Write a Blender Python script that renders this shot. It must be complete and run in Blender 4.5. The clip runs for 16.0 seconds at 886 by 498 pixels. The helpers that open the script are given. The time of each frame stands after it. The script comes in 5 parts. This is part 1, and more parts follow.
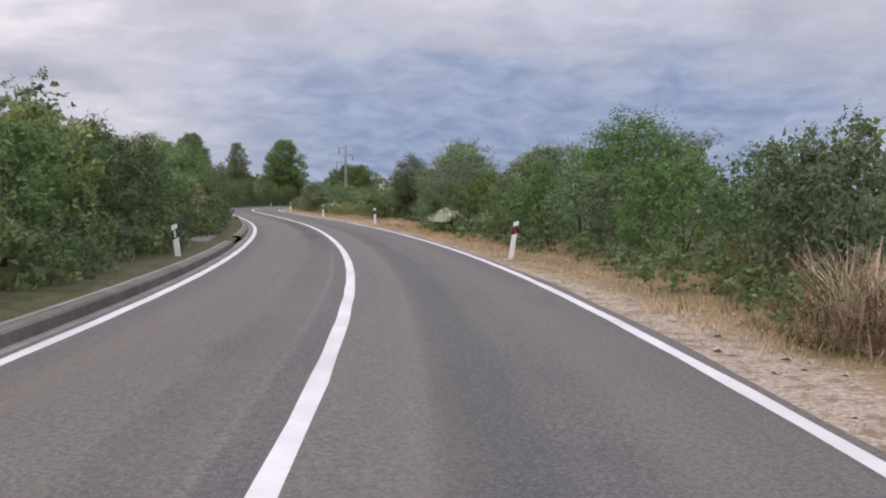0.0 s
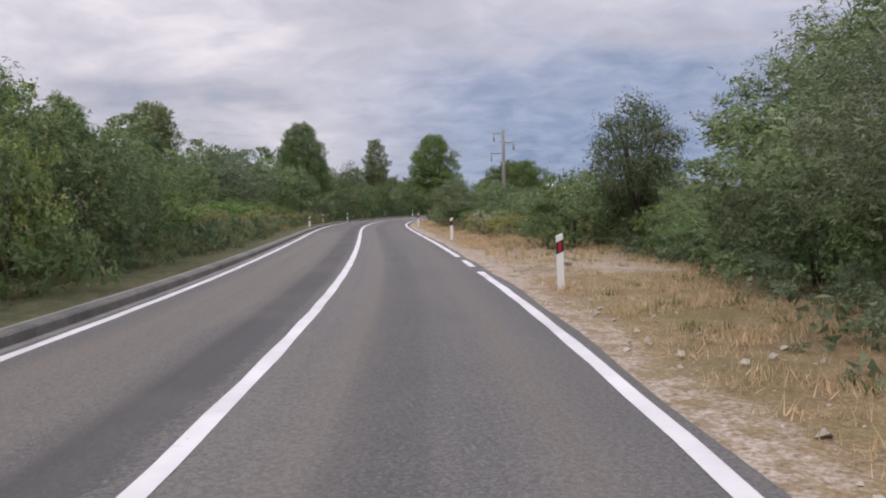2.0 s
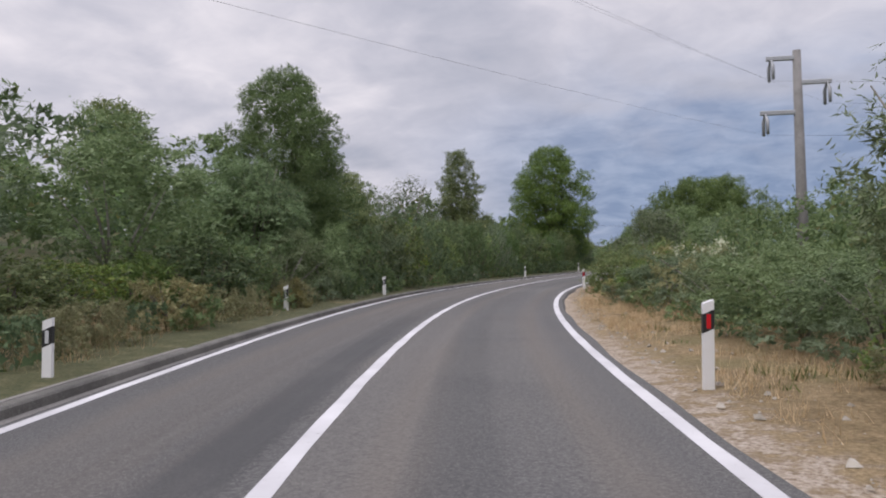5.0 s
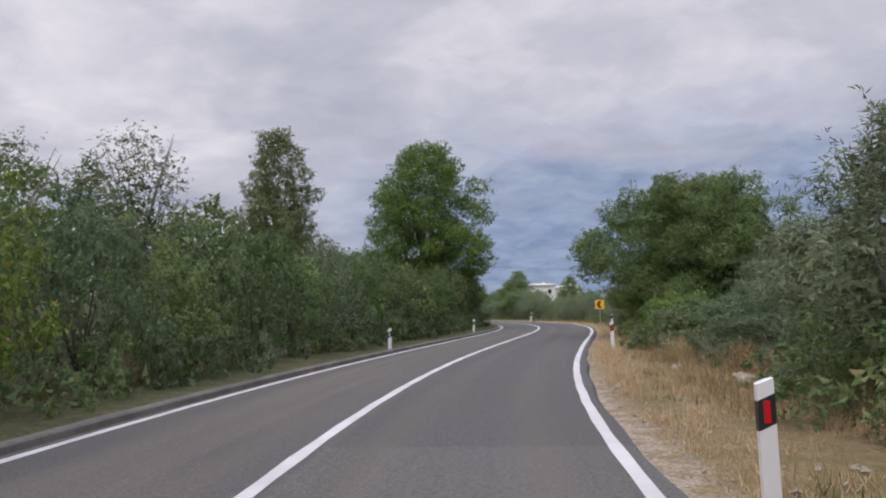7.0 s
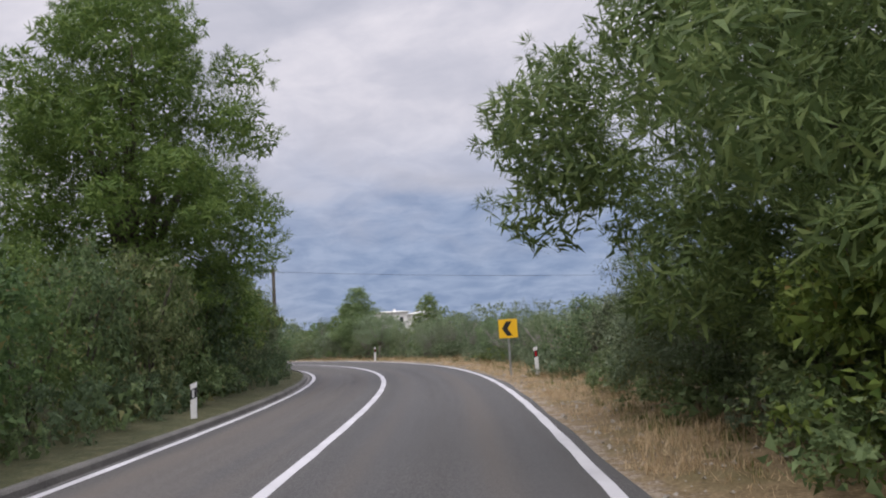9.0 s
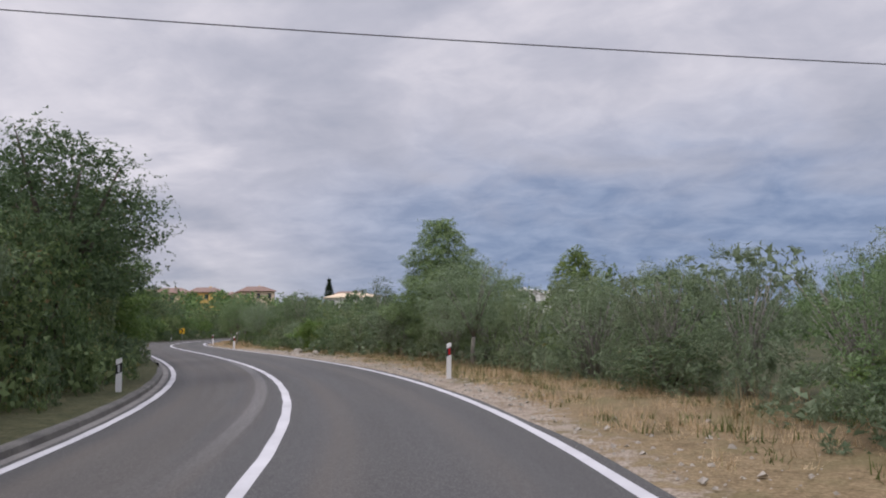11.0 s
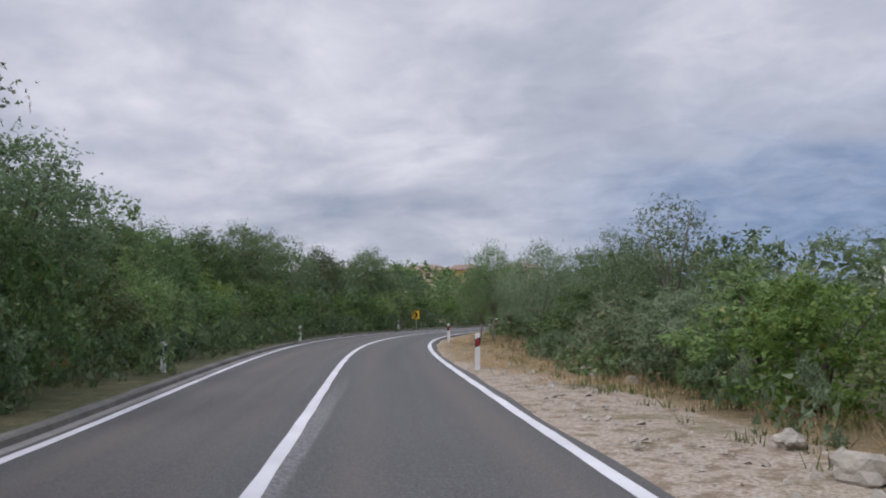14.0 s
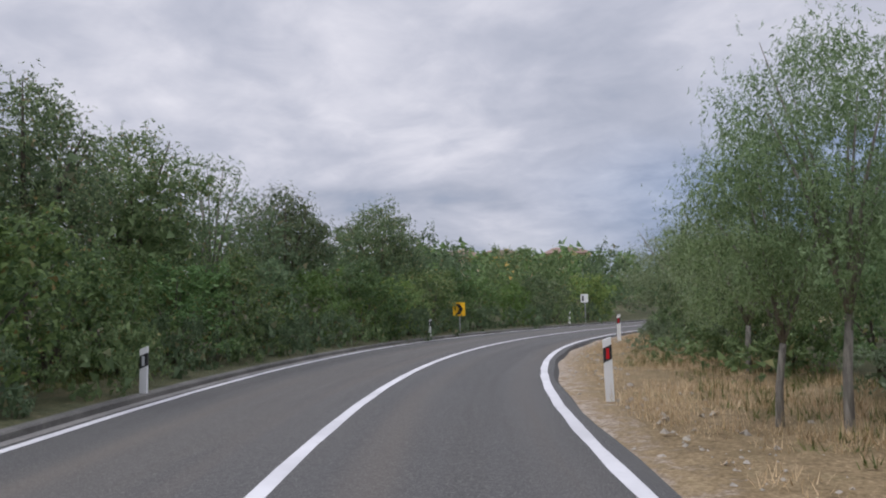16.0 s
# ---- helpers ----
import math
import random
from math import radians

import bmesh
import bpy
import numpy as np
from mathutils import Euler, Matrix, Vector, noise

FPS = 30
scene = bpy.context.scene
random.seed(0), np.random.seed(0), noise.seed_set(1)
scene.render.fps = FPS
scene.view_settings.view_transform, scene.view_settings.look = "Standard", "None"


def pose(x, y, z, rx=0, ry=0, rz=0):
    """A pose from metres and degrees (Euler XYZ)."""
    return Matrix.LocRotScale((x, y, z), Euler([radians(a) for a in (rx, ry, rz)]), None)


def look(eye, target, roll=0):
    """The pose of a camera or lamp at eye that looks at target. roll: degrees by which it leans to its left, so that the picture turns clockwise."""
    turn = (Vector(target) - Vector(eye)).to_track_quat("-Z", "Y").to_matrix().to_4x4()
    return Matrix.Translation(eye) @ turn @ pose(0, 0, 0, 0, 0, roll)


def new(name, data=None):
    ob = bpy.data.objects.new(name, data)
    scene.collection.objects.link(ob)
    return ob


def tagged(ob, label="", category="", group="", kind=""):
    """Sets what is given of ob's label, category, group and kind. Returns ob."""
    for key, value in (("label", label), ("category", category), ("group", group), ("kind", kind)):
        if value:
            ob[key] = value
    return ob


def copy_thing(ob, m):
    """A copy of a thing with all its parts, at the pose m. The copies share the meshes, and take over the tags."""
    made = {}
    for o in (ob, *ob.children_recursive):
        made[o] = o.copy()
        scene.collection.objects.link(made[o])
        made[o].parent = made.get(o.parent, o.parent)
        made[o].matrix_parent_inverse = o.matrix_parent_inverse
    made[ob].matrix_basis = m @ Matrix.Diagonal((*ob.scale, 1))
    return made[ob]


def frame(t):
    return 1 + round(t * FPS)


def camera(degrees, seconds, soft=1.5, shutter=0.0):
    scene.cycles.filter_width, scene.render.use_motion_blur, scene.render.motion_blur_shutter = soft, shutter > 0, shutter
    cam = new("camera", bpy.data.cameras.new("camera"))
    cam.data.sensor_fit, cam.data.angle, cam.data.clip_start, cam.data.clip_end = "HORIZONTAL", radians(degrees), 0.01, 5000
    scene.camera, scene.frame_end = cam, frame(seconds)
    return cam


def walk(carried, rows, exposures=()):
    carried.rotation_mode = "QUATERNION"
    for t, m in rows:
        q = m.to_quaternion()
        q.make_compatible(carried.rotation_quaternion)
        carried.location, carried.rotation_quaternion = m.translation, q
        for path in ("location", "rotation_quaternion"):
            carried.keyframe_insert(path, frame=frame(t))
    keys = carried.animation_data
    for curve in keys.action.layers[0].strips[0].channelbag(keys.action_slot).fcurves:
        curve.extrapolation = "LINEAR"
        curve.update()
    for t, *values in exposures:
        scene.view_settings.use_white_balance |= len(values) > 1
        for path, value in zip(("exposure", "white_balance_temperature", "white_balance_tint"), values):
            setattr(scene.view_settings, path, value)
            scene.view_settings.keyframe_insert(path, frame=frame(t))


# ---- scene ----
cam = camera(60.65, 16.0, soft=2.0)

# seconds, place (m), heading to the left of +y, pitch up, roll (degrees)
PATH = [
    (0, 7.597, -6.699, 1.379, 7.25, -3.75, 0.38),
    (0.5, 6.618, 0.316, 1.355, 11.02, -2.94, -0.02),
    (1, 5.328, 7.188, 1.392, 14.44, -2.50, -0.44),
    (1.5, 3.494, 14.072, 1.375, 17.07, -2.62, -0.81),
    (2, 1.141, 21.266, 1.391, 19.90, -3.31, -1.17),
    (2.5, -1.756, 28.596, 1.362, 22.66, -4.10, -0.89),
    (3, -4.841, 35.600, 1.361, 24.44, -4.34, -0.82),
    (3.5, -8.096, 42.472, 1.395, 26.61, -2.51, -1.08),
    (4, -11.242, 49.046, 1.395, 27.23, -1.58, -1.23),
    (4.5, -14.164, 55.143, 1.378, 27.14, -0.38, -1.42),
    (5, -16.934, 61.012, 1.356, 26.38, 0.89, -1.59),
    (5.5, -19.594, 66.894, 1.340, 24.94, 2.06, -1.66),
    (6, -22.159, 73.047, 1.345, 22.84, 2.94, -1.59),
    (6.5, -24.407, 79.483, 1.392, 19.92, 4.62, -1.16),
    (7, -26.330, 86.132, 1.384, 15.82, 4.59, -1.40),
    (7.5, -27.783, 92.921, 1.328, 11.76, 4.88, -2.52),
    (8, -28.880, 99.678, 1.366, 8.21, 5.96, -3.35),
    (8.5, -29.605, 106.010, 1.421, 6.11, 6.43, -3.85),
    (9, -30.206, 113.136, 1.434, 4.39, 6.42, -3.74),
    (9.5, -30.791, 121.383, 1.431, 4.07, 6.13, -3.18),
    (10, -31.535, 129.946, 1.417, 5.90, 5.77, -2.42),
    (10.5, -32.675, 137.988, 1.397, 9.87, 5.52, -1.72),
    (11, -34.192, 144.649, 1.376, 14.70, 5.59, -1.33),
    (11.5, -36.141, 150.188, 1.326, 19.45, 6.34, -0.96),
    (12, -38.503, 155.536, 1.332, 24.58, 5.54, -0.93),
    (12.5, -41.425, 160.985, 1.326, 28.81, 5.12, -1.09),
    (13, -44.662, 166.132, 1.365, 31.24, 5.09, -0.89),
    (13.5, -48.059, 171.099, 1.339, 33.03, 4.83, -1.07),
    (14, -51.684, 175.845, 1.330, 34.37, 4.77, -1.00),
    (14.5, -55.550, 180.616, 1.415, 35.45, 4.56, -0.68),
    (15, -59.522, 185.442, 1.420, 36.02, 4.40, -0.60),
    (15.5, -63.126, 190.059, 1.368, 36.26, 4.30, -1.29),
    (16, -66.725, 194.773, 1.314, 36.19, 4.32, -1.54),
]


def eye_pose(x, y, z, yaw, pitch, roll):
    a, b = radians(yaw), radians(pitch)
    ahead = Vector((-math.sin(a) * math.cos(b), math.cos(a) * math.cos(b), math.sin(b)))
    return look((x, y, z), Vector((x, y, z)) + 2 * ahead, roll)


# seconds, stops, white balance (kelvin, tint)
walk(cam, [(t, eye_pose(*p)) for t, *p in PATH],
     ((0, 0.08, 6650, 13), (3.5, 0.03, 6700, 13), (6, 0.0, 6500, 11), (6.5, 0.06, 6500, 11), (7, -0.06, 6500, 11), (8.5, 0.07, 6550, 11), (11, -0.12, 6450, 12), (14, -0.14, 6200, 9), (16, -0.08, 6250, 9)))

# ---- world and sun: overcast, brighter overhead ----
world = bpy.data.worlds.new("overcast_sky")
scene.world = world
world.use_nodes = True


class Nodes:
    """Short hand for building a node tree."""

    def __init__(self, tree):
        self.tree = tree
        tree.nodes.clear()

    def add(self, kind, ins=None, **props):
        n = self.tree.nodes.new(kind)
        if "operation" in props:
            n.operation, n.use_clamp = props["operation"], props["use_clamp"]
        if "data_type" in props:
            n.data_type, n.blend_type = props["data_type"], props["blend_type"]
        if "interpolation_type" in props:
            n.interpolation_type = props["interpolation_type"]
        if "sky_type" in props:
            n.sky_type, n.sun_disc = props["sky_type"], False
            n.sun_elevation, n.sun_rotation = props["sun_elevation"], props["sun_rotation"]
        for k, v in (ins or {}).items():
            if isinstance(v, bpy.types.NodeSocket):
                self.tree.links.new(v, n.inputs[k])
            else:
                n.inputs[k].default_value = v
        return n

    def math(self, op, a, b=0.0, clamp=False):
        return self.add("ShaderNodeMath", {0: a, 1: b}, operation=op, use_clamp=clamp).outputs[0]

    def mix(self, fac, a, b, blend="MIX"):
        n = self.add("ShaderNodeMix", data_type="RGBA", blend_type=blend)
        for k, v in ((0, fac), (6, a), (7, b)):
            if isinstance(v, bpy.types.NodeSocket):
                self.tree.links.new(v, n.inputs[k])
            else:
                n.inputs[k].default_value = v if k == 0 else (*v, 1.0)[:4]
        return n.outputs[2]

    def noise(self, vec, scale, detail=3.0, rough=0.5, distort=0.0):
        ins = {"Scale": scale, "Detail": detail, "Roughness": rough, "Distortion": distort}
        if vec is not None:
            ins["Vector"] = vec
        return self.add("ShaderNodeTexNoise", ins).outputs["Fac"]

    def ramp(self, fac, *stops):
        n = self.add("ShaderNodeValToRGB", {0: fac})
        r = n.color_ramp
        while len(r.elements) < len(stops):
            r.elements.new(0.5)
        for e, (p, c) in zip(r.elements, stops):
            e.position, e.color = p, (*c, 1.0)
        return n.outputs[0]

    def span(self, v, lo, hi, a=0.0, b=1.0):
        return self.add("ShaderNodeMapRange", {0: v, 1: lo, 2: hi, 3: a, 4: b}, interpolation_type="SMOOTHSTEP").outputs[0]

    def bump(self, height, strength, dist):
        return self.add("ShaderNodeBump", {"Height": height, "Strength": strength, "Distance": dist}).outputs[0]


SUN_ELEV, SUN_AZ = radians(48), radians(205)
n = Nodes(world.node_tree)
way = n.add("ShaderNodeTexCoord").outputs["Generated"]
sep = n.add("ShaderNodeSeparateXYZ", {0: way})
up = n.math("MAXIMUM", sep.outputs[2], 0.0)
deck = n.math("ADD", up, 0.24)
flat = n.add("ShaderNodeCombineXYZ", {0: n.math("DIVIDE", sep.outputs[0], deck), 1: n.math("DIVIDE", sep.outputs[1], deck), 2: 0.35}).outputs[0]
big = n.noise(flat, 0.62, 3.0, 0.5, 0.5)
mid = n.noise(n.add("ShaderNodeMapping", {0: flat, 2: (0, 0, 0.5), 3: (1.0, 1.15, 1.0)}).outputs[0], 1.9, 6.0, 0.50, 0.45)
fine = n.noise(flat, 6.0, 5.0, 0.58, 0.4)
cover = n.math("ADD", n.math("MULTIPLY", big, 0.34), n.math("ADD", n.math("MULTIPLY", mid, 0.48), n.math("MULTIPLY", fine, 0.18)))
cover = n.math("ADD", cover, n.math("MULTIPLY", n.math("ADD", n.math("MINIMUM", up, 0.45), 0.02), 0.13))
clouds = n.ramp(cover, (0.37, (0.345, 0.385, 0.495)), (0.46, (0.475, 0.49, 0.58)), (0.55, (0.600, 0.600, 0.685)), (0.67, (0.85, 0.82, 0.88)))
# a pale band low over the hills
gleam = n.span(n.math("ADD", up, n.math("MULTIPLY", mid, -0.10)), 0.045, -0.02)
clouds = n.mix(n.math("MULTIPLY", gleam, 0.5), clouds, (0.70, 0.70, 0.76))
# a heavier rain-blue bank ahead, low in the sky
side = n.math("ADD", n.math("MULTIPLY", sep.outputs[0], 0.02), n.math("MULTIPLY", sep.outputs[1], 0.999))
ahead = n.span(n.math("ADD", side, n.math("MULTIPLY", big, 0.16)), 0.90, 1.06)
low = n.span(n.math("ADD", up, n.math("MULTIPLY", mid, -0.34)), 0.13, -0.08)
bank = n.math("MULTIPLY", ahead, low)
clouds = n.mix(n.math("MULTIPLY", bank, 0.95), clouds, n.ramp(fine, (0.35, (0.20, 0.28, 0.45)), (0.65, (0.32, 0.40, 0.57))))
over = n.span(up, 0.45, 0.90, 1.0, 3.1)
clouds = n.mix(1.0, clouds, n.add("ShaderNodeCombineXYZ", {0: over, 1: over, 2: over}).outputs[0], "MULTIPLY")
air = n.add("ShaderNodeTexSky", sky_type="NISHITA", sun_elevation=SUN_ELEV, sun_rotation=SUN_AZ).outputs[0]
air = n.mix(1.0, air, (0.1, 0.1, 0.1), "MULTIPLY")
veil = n.span(cover, 0.30, 0.42, 0.72, 0.97)
back = n.add("ShaderNodeBackground", {0: n.mix(veil, air, clouds), 1: 1.0})
n.add("ShaderNodeOutputWorld", {0: back.outputs[0]})

sun = bpy.data.lights.new("sun", "SUN")
sun.energy, sun.angle, sun.color = 1.5, radians(25), (1.0, 0.96, 0.9)
sun_ob = new("sun", sun)
sun_ob.matrix_world = pose(0, 0, 60) @ Matrix.Rotation(-SUN_AZ, 4, "Z") @ Matrix.Rotation(-(math.pi / 2 - SUN_ELEV), 4, "X")
tagged(sun_ob, kind="structure")

# ---- the road's centre line, by its curvature every 6 m ----
BEND = [0.009584, 0.007319, 0.004912, 0.004441, 0.004875, 0.004264, 0.002396, 0.001173, 0.000737, -0.00015, -0.001736, -0.003764, -0.00592, -0.007965, -0.009604, -0.010064, -0.00905, -0.007545, -0.00576, -0.003313, -0.000457, 0.002768, 0.006447, 0.010231, 0.013575, 0.015893, 0.016372, 0.014256, 0.011152, 0.007941, 0.004507, 0.002088, 0.000928, -0.001013, -0.004429, -0.008429, -0.012635, -0.016627, -0.019379, -0.020615, -0.020298, -0.018525, -0.015533, -0.01177, -0.0077, -0.004, 0.0]
S_FIRST, S0, S1, DS = 21.5, -60.5, 340.0, 1.0
_s = np.arange(S0, S1, DS)
_k = np.interp(_s, S_FIRST + np.arange(len(BEND)) * 6.0, BEND, left=0.0085)
_i0 = int(round((S_FIRST - S0) / DS))
_th = np.cumsum(_k) * DS
_th = _th - _th[_i0] + 0.2441
_x = np.cumsum(-np.sin(_th)) * DS
_y = np.cumsum(np.cos(_th)) * DS
_x, _y = _x - _x[_i0] + 4.378, _y - _y[_i0] + 6.004
LINE = 0.15


def left_w(s):
    """From the centre line to the left edge line."""
    return np.interp(s, (0, 30, 52, 72, 92, 112, 132, 152, 172, 192, 212, 232, 252), (2.71, 2.68, 2.63, 2.7, 2.8, 3.02, 2.67, 2.55, 2.57, 2.58, 2.62, 3.04, 3.48))


def right_w(s):
    """From the centre line to the right edge line."""
    return np.interp(s, (0, 30, 52, 72, 92, 112, 132, 152, 172, 192, 212, 232, 252), (3.2, 3.03, 2.81, 2.86, 2.94, 3.03, 3.23, 3.23, 3.24, 3.03, 2.76, 2.69, 2.57))


def road_at(s, lat):
    """Plan place and heading (radians, left of +y) at s metres along and lat metres right of the centre line."""
    x, y, a = np.interp(s, _s, _x), np.interp(s, _s, _y), np.interp(s, _s, _th)
    return x + lat * np.cos(a), y + lat * np.sin(a), a


def road_coords(px, py):
    """The nearest s and lat of plan points."""
    sx, sy, ss, sa = _x[::2], _y[::2], _s[::2], _th[::2]
    out_s, out_l = np.empty(len(px)), np.empty(len(px))
    for a in range(0, len(px), 4000):
        dx, dy = px[a:a + 4000, None] - sx, py[a:a + 4000, None] - sy
        j = (dx * dx + dy * dy).argmin(1)
        r = np.arange(len(j))
        out_s[a:a + 4000] = ss[j]
        d = np.hypot(dx[r, j], dy[r, j])
        out_l[a:a + 4000] = d * np.sign(dx[r, j] * np.cos(sa[j]) + dy[r, j] * np.sin(sa[j]))
    return out_s, out_l


def wobble(x, y, size):
    """A smooth pseudo-random field of about -1 to 1."""
    return (np.sin(x / size + 1.3 * np.sin(y / size * 0.7)) + np.sin(y / size * 1.1 + 1.7 * np.sin(x / size * 0.6 + 2))) / 2


def ground_z(s, lat, x, y):
    """Height of the ground: flush verge on the right, a bank on the left, a hill with houses far ahead."""
    lat = np.asarray(lat, float)
    kerb = -(left_w(s) + 0.62)
    steep = np.interp(s, (0, 40, 105, 130, 340), (0.20, 0.26, 0.20, 0.10, 0.10))
    left = 0.10 + np.minimum(np.maximum(kerb - lat - 1.6, 0) * steep, 5.0)
    right = -0.035 - np.minimum(np.maximum(lat - 7.0, 0) * 0.05, 0.8)
    z = np.where(lat < kerb - 1.1, left, np.where(lat > 3.5, right, -0.09))
    off = np.clip((np.abs(lat) - 4.6) / 4, 0, 1)
    z = z + off * (0.06 * wobble(x, y, 1.1) + 0.12 * wobble(x, y, 4.3)) + np.where(lat > 4.3, 0.025 * wobble(x, y, 0.45), 0)
    far = np.clip((np.abs(lat) - 45) / 60, 0, 1)
    hill = 7.5 * np.exp(-(((x + 135) / 110) ** 2 + ((y - 345) / 75) ** 2))
    return z * (1 - far) + far * hill


def ground_at(s, lat):
    x, y, a = road_at(s, lat)
    return float(x), float(y), float(ground_z(np.float64(s), np.float64(lat), x, y)), float(a)


# ---- materials ----
def material(name):
    m = bpy.data.materials.new(name)
    m.use_nodes = True
    return m, Nodes(m.node_tree)


def finish(n, colour, rough=0.8, normal=None, metal=0.0, spec=0.5, extra=None):
    ins = {"Base Color": colour, "Roughness": rough, "Metallic": metal, "Specular IOR Level": spec}
    if normal is not None:
        ins["Normal"] = normal
    ins.update(extra or {})
    ins = {k: ((*v, 1.0) if k == "Base Color" and isinstance(v, tuple) and len(v) == 3 else v) for k, v in ins.items()}
    b = n.add("ShaderNodeBsdfPrincipled", ins)
    n.add("ShaderNodeOutputMaterial", {0: b.outputs[0]})


def asphalt():
    m, n = material("worn_asphalt")
    uv = n.add("ShaderNodeTexCoord")
    pos = uv.outputs["Object"]
    sep = n.add("ShaderNodeSeparateXYZ", {0: uv.outputs["UV"]})
    lat, s = sep.outputs[0], sep.outputs[1]
    grain = n.noise(pos, 70.0, 3.0, 0.75)
    coarse = n.noise(pos, 26.0, 3.0, 0.7)
    streak_uv = n.add("ShaderNodeCombineXYZ", {0: n.math("MULTIPLY", lat, 1.6), 1: n.math("MULTIPLY", s, 0.05), 2: 0.0}).outputs[0]
    streak = n.noise(streak_uv, 1.0, 5.0, 0.6)
    fine_streak = n.noise(n.add("ShaderNodeCombineXYZ", {0: n.math("MULTIPLY", lat, 9.0), 1: n.math("MULTIPLY", s, 0.12), 2: 3.0}).outputs[0], 1.0, 3.0, 0.6)
    blotch = n.noise(pos, 0.35, 4.0, 0.6, 0.6)
    col = n.ramp(streak, (0.30, (0.080, 0.078, 0.079)), (0.48, (0.120, 0.116, 0.114)), (0.70, (0.178, 0.168, 0.158)))
    col = n.mix(n.span(blotch, 0.42, 0.72, 0.0, 0.55), col, (0.082, 0.080, 0.083))
    wide_stain = n.noise(pos, 0.16, 4.0, 0.6, 0.8)
    col = n.mix(n.span(wide_stain, 0.48, 0.66, 0.0, 0.5), col, (0.158, 0.138, 0.120))
    # wheel tracks, polished a little paler and browner
    wheel = n.math("ABSOLUTE", n.math("SUBTRACT", n.math("ABSOLUTE", n.math("SUBTRACT", lat, 1.5)), 0.75))
    col = n.mix(n.span(wheel, 0.45, 0.0, 0.0, 0.4), col, (0.156, 0.144, 0.134))
    wheel2 = n.math("ABSOLUTE", n.math("SUBTRACT", n.math("ABSOLUTE", n.math("SUBTRACT", lat, -1.35)), 0.7))
    col = n.mix(n.span(wheel2, 0.4, 0.0, 0.0, 0.5), col, (0.152, 0.134, 0.119))
    early = n.span(s, 109.7, 91.9)
    left_band = n.math("MULTIPLY", n.span(n.math("ABSOLUTE", n.math("ADD", n.math("ADD", lat, 1.55), n.math("MULTIPLY", n.math("SUBTRACT", blotch, 0.5), 0.8))), 0.75, 0.45), n.span(streak, 0.2, 0.6, 0.5, 0.85))
    col = n.mix(left_band, col, (0.172, 0.150, 0.131))
    right_band = n.math("MULTIPLY", n.span(n.math("ABSOLUTE", n.math("SUBTRACT", lat, 0.42)), 0.42, 0.34), early)
    col = n.mix(n.math("MULTIPLY", right_band, 0.6), col, (0.170, 0.156, 0.144))
    past = n.math("MULTIPLY", n.span(n.math("ABSOLUTE", n.math("SUBTRACT", lat, 1.15)), 0.40, 0.20), early)
    col = n.mix(n.math("MULTIPLY", past, n.span(blotch, 0.3, 0.6, 0.25, 0.6)), col, (0.078, 0.078, 0.079))
    # a newer, darker resurfacing in the lane from about 117 m, and one on the far side
    new_lane = n.math("MULTIPLY", n.span(s, 115.4, 115.6), n.math("MULTIPLY", n.span(s, 192.2, 148.4), n.span(lat, 0.15, 0.22)))
    col = n.mix(n.math("MULTIPLY", new_lane, 0.55), col, (0.078, 0.076, 0.076))
    patch = n.math("MULTIPLY", n.math("MULTIPLY", n.span(s, 79.6, 79.8), n.span(s, 105.6, 97.1)), n.span(lat, -0.3, -0.4))
    col = n.mix(n.math("MULTIPLY", patch, 0.6), col, (0.074, 0.074, 0.078))
    pale = n.math("MULTIPLY", n.math("MULTIPLY", n.span(s, 111.3, 112.1), n.span(s, 115.6, 115.4)), n.span(lat, 0.12, 0.2))
    pale = n.math("MAXIMUM", pale, n.math("MULTIPLY", n.math("MULTIPLY", n.span(s, 77.6, 78), n.span(s, 79.8, 79.6)), n.span(lat, -0.3, -0.4)))
    col = n.mix(n.math("MULTIPLY", pale, 0.7), col, (0.185, 0.178, 0.172))
    col = n.mix(n.span(s, 91.9, 107.6, 0.0, 0.40), col, (0.076, 0.071, 0.067))
    col = n.mix(n.span(s, 153.7, 171.9, 0.0, 0.48), col, (0.060, 0.058, 0.055))
    col = n.mix(n.math("MULTIPLY", n.math("MULTIPLY", n.span(s, 207.5, 227.7, 0.0, 0.4), n.span(lat, 0.1, 0.6)), n.span(streak, 0.2, 0.6, 0.6, 1.0)), col, (0.058, 0.055, 0.052))
    col = n.mix(n.math("MULTIPLY", n.span(s, 158.9, 175.7, 0.0, 0.32), n.span(lat, -0.2, -0.8)), col, (0.056, 0.054, 0.050))
    # dark sealed joint beside the centre line
    joint = n.math("ABSOLUTE", n.math("SUBTRACT", lat, n.math("ADD", 0.55, n.math("MULTIPLY", n.math("SUBTRACT", streak, 0.5), 0.5))))
    col = n.mix(n.math("MULTIPLY", n.span(joint, 0.30, 0.05), n.span(s, 91.9, 109.7, 0.05, 0.42)), col, (0.070, 0.070, 0.073))
    dark_l = n.math("ABSOLUTE", n.math("ADD", lat, 0.75))
    col = n.mix(n.math("MULTIPLY", n.span(dark_l, 0.35, 0.05), n.span(blotch, 0.3, 0.6, 0.1, 0.5)), col, (0.068, 0.068, 0.072))
    # worn-off older centre line
    ghost_at = n.math("MULTIPLY", n.math("SUBTRACT", s, 204.5), 0.0225)
    ghost = n.math("ABSOLUTE", n.math("SUBTRACT", lat, ghost_at))
    ghost = n.math("MULTIPLY", n.span(ghost, 0.16, 0.09), n.math("MULTIPLY", n.span(s, 172, 180), n.span(s, 220, 212)))
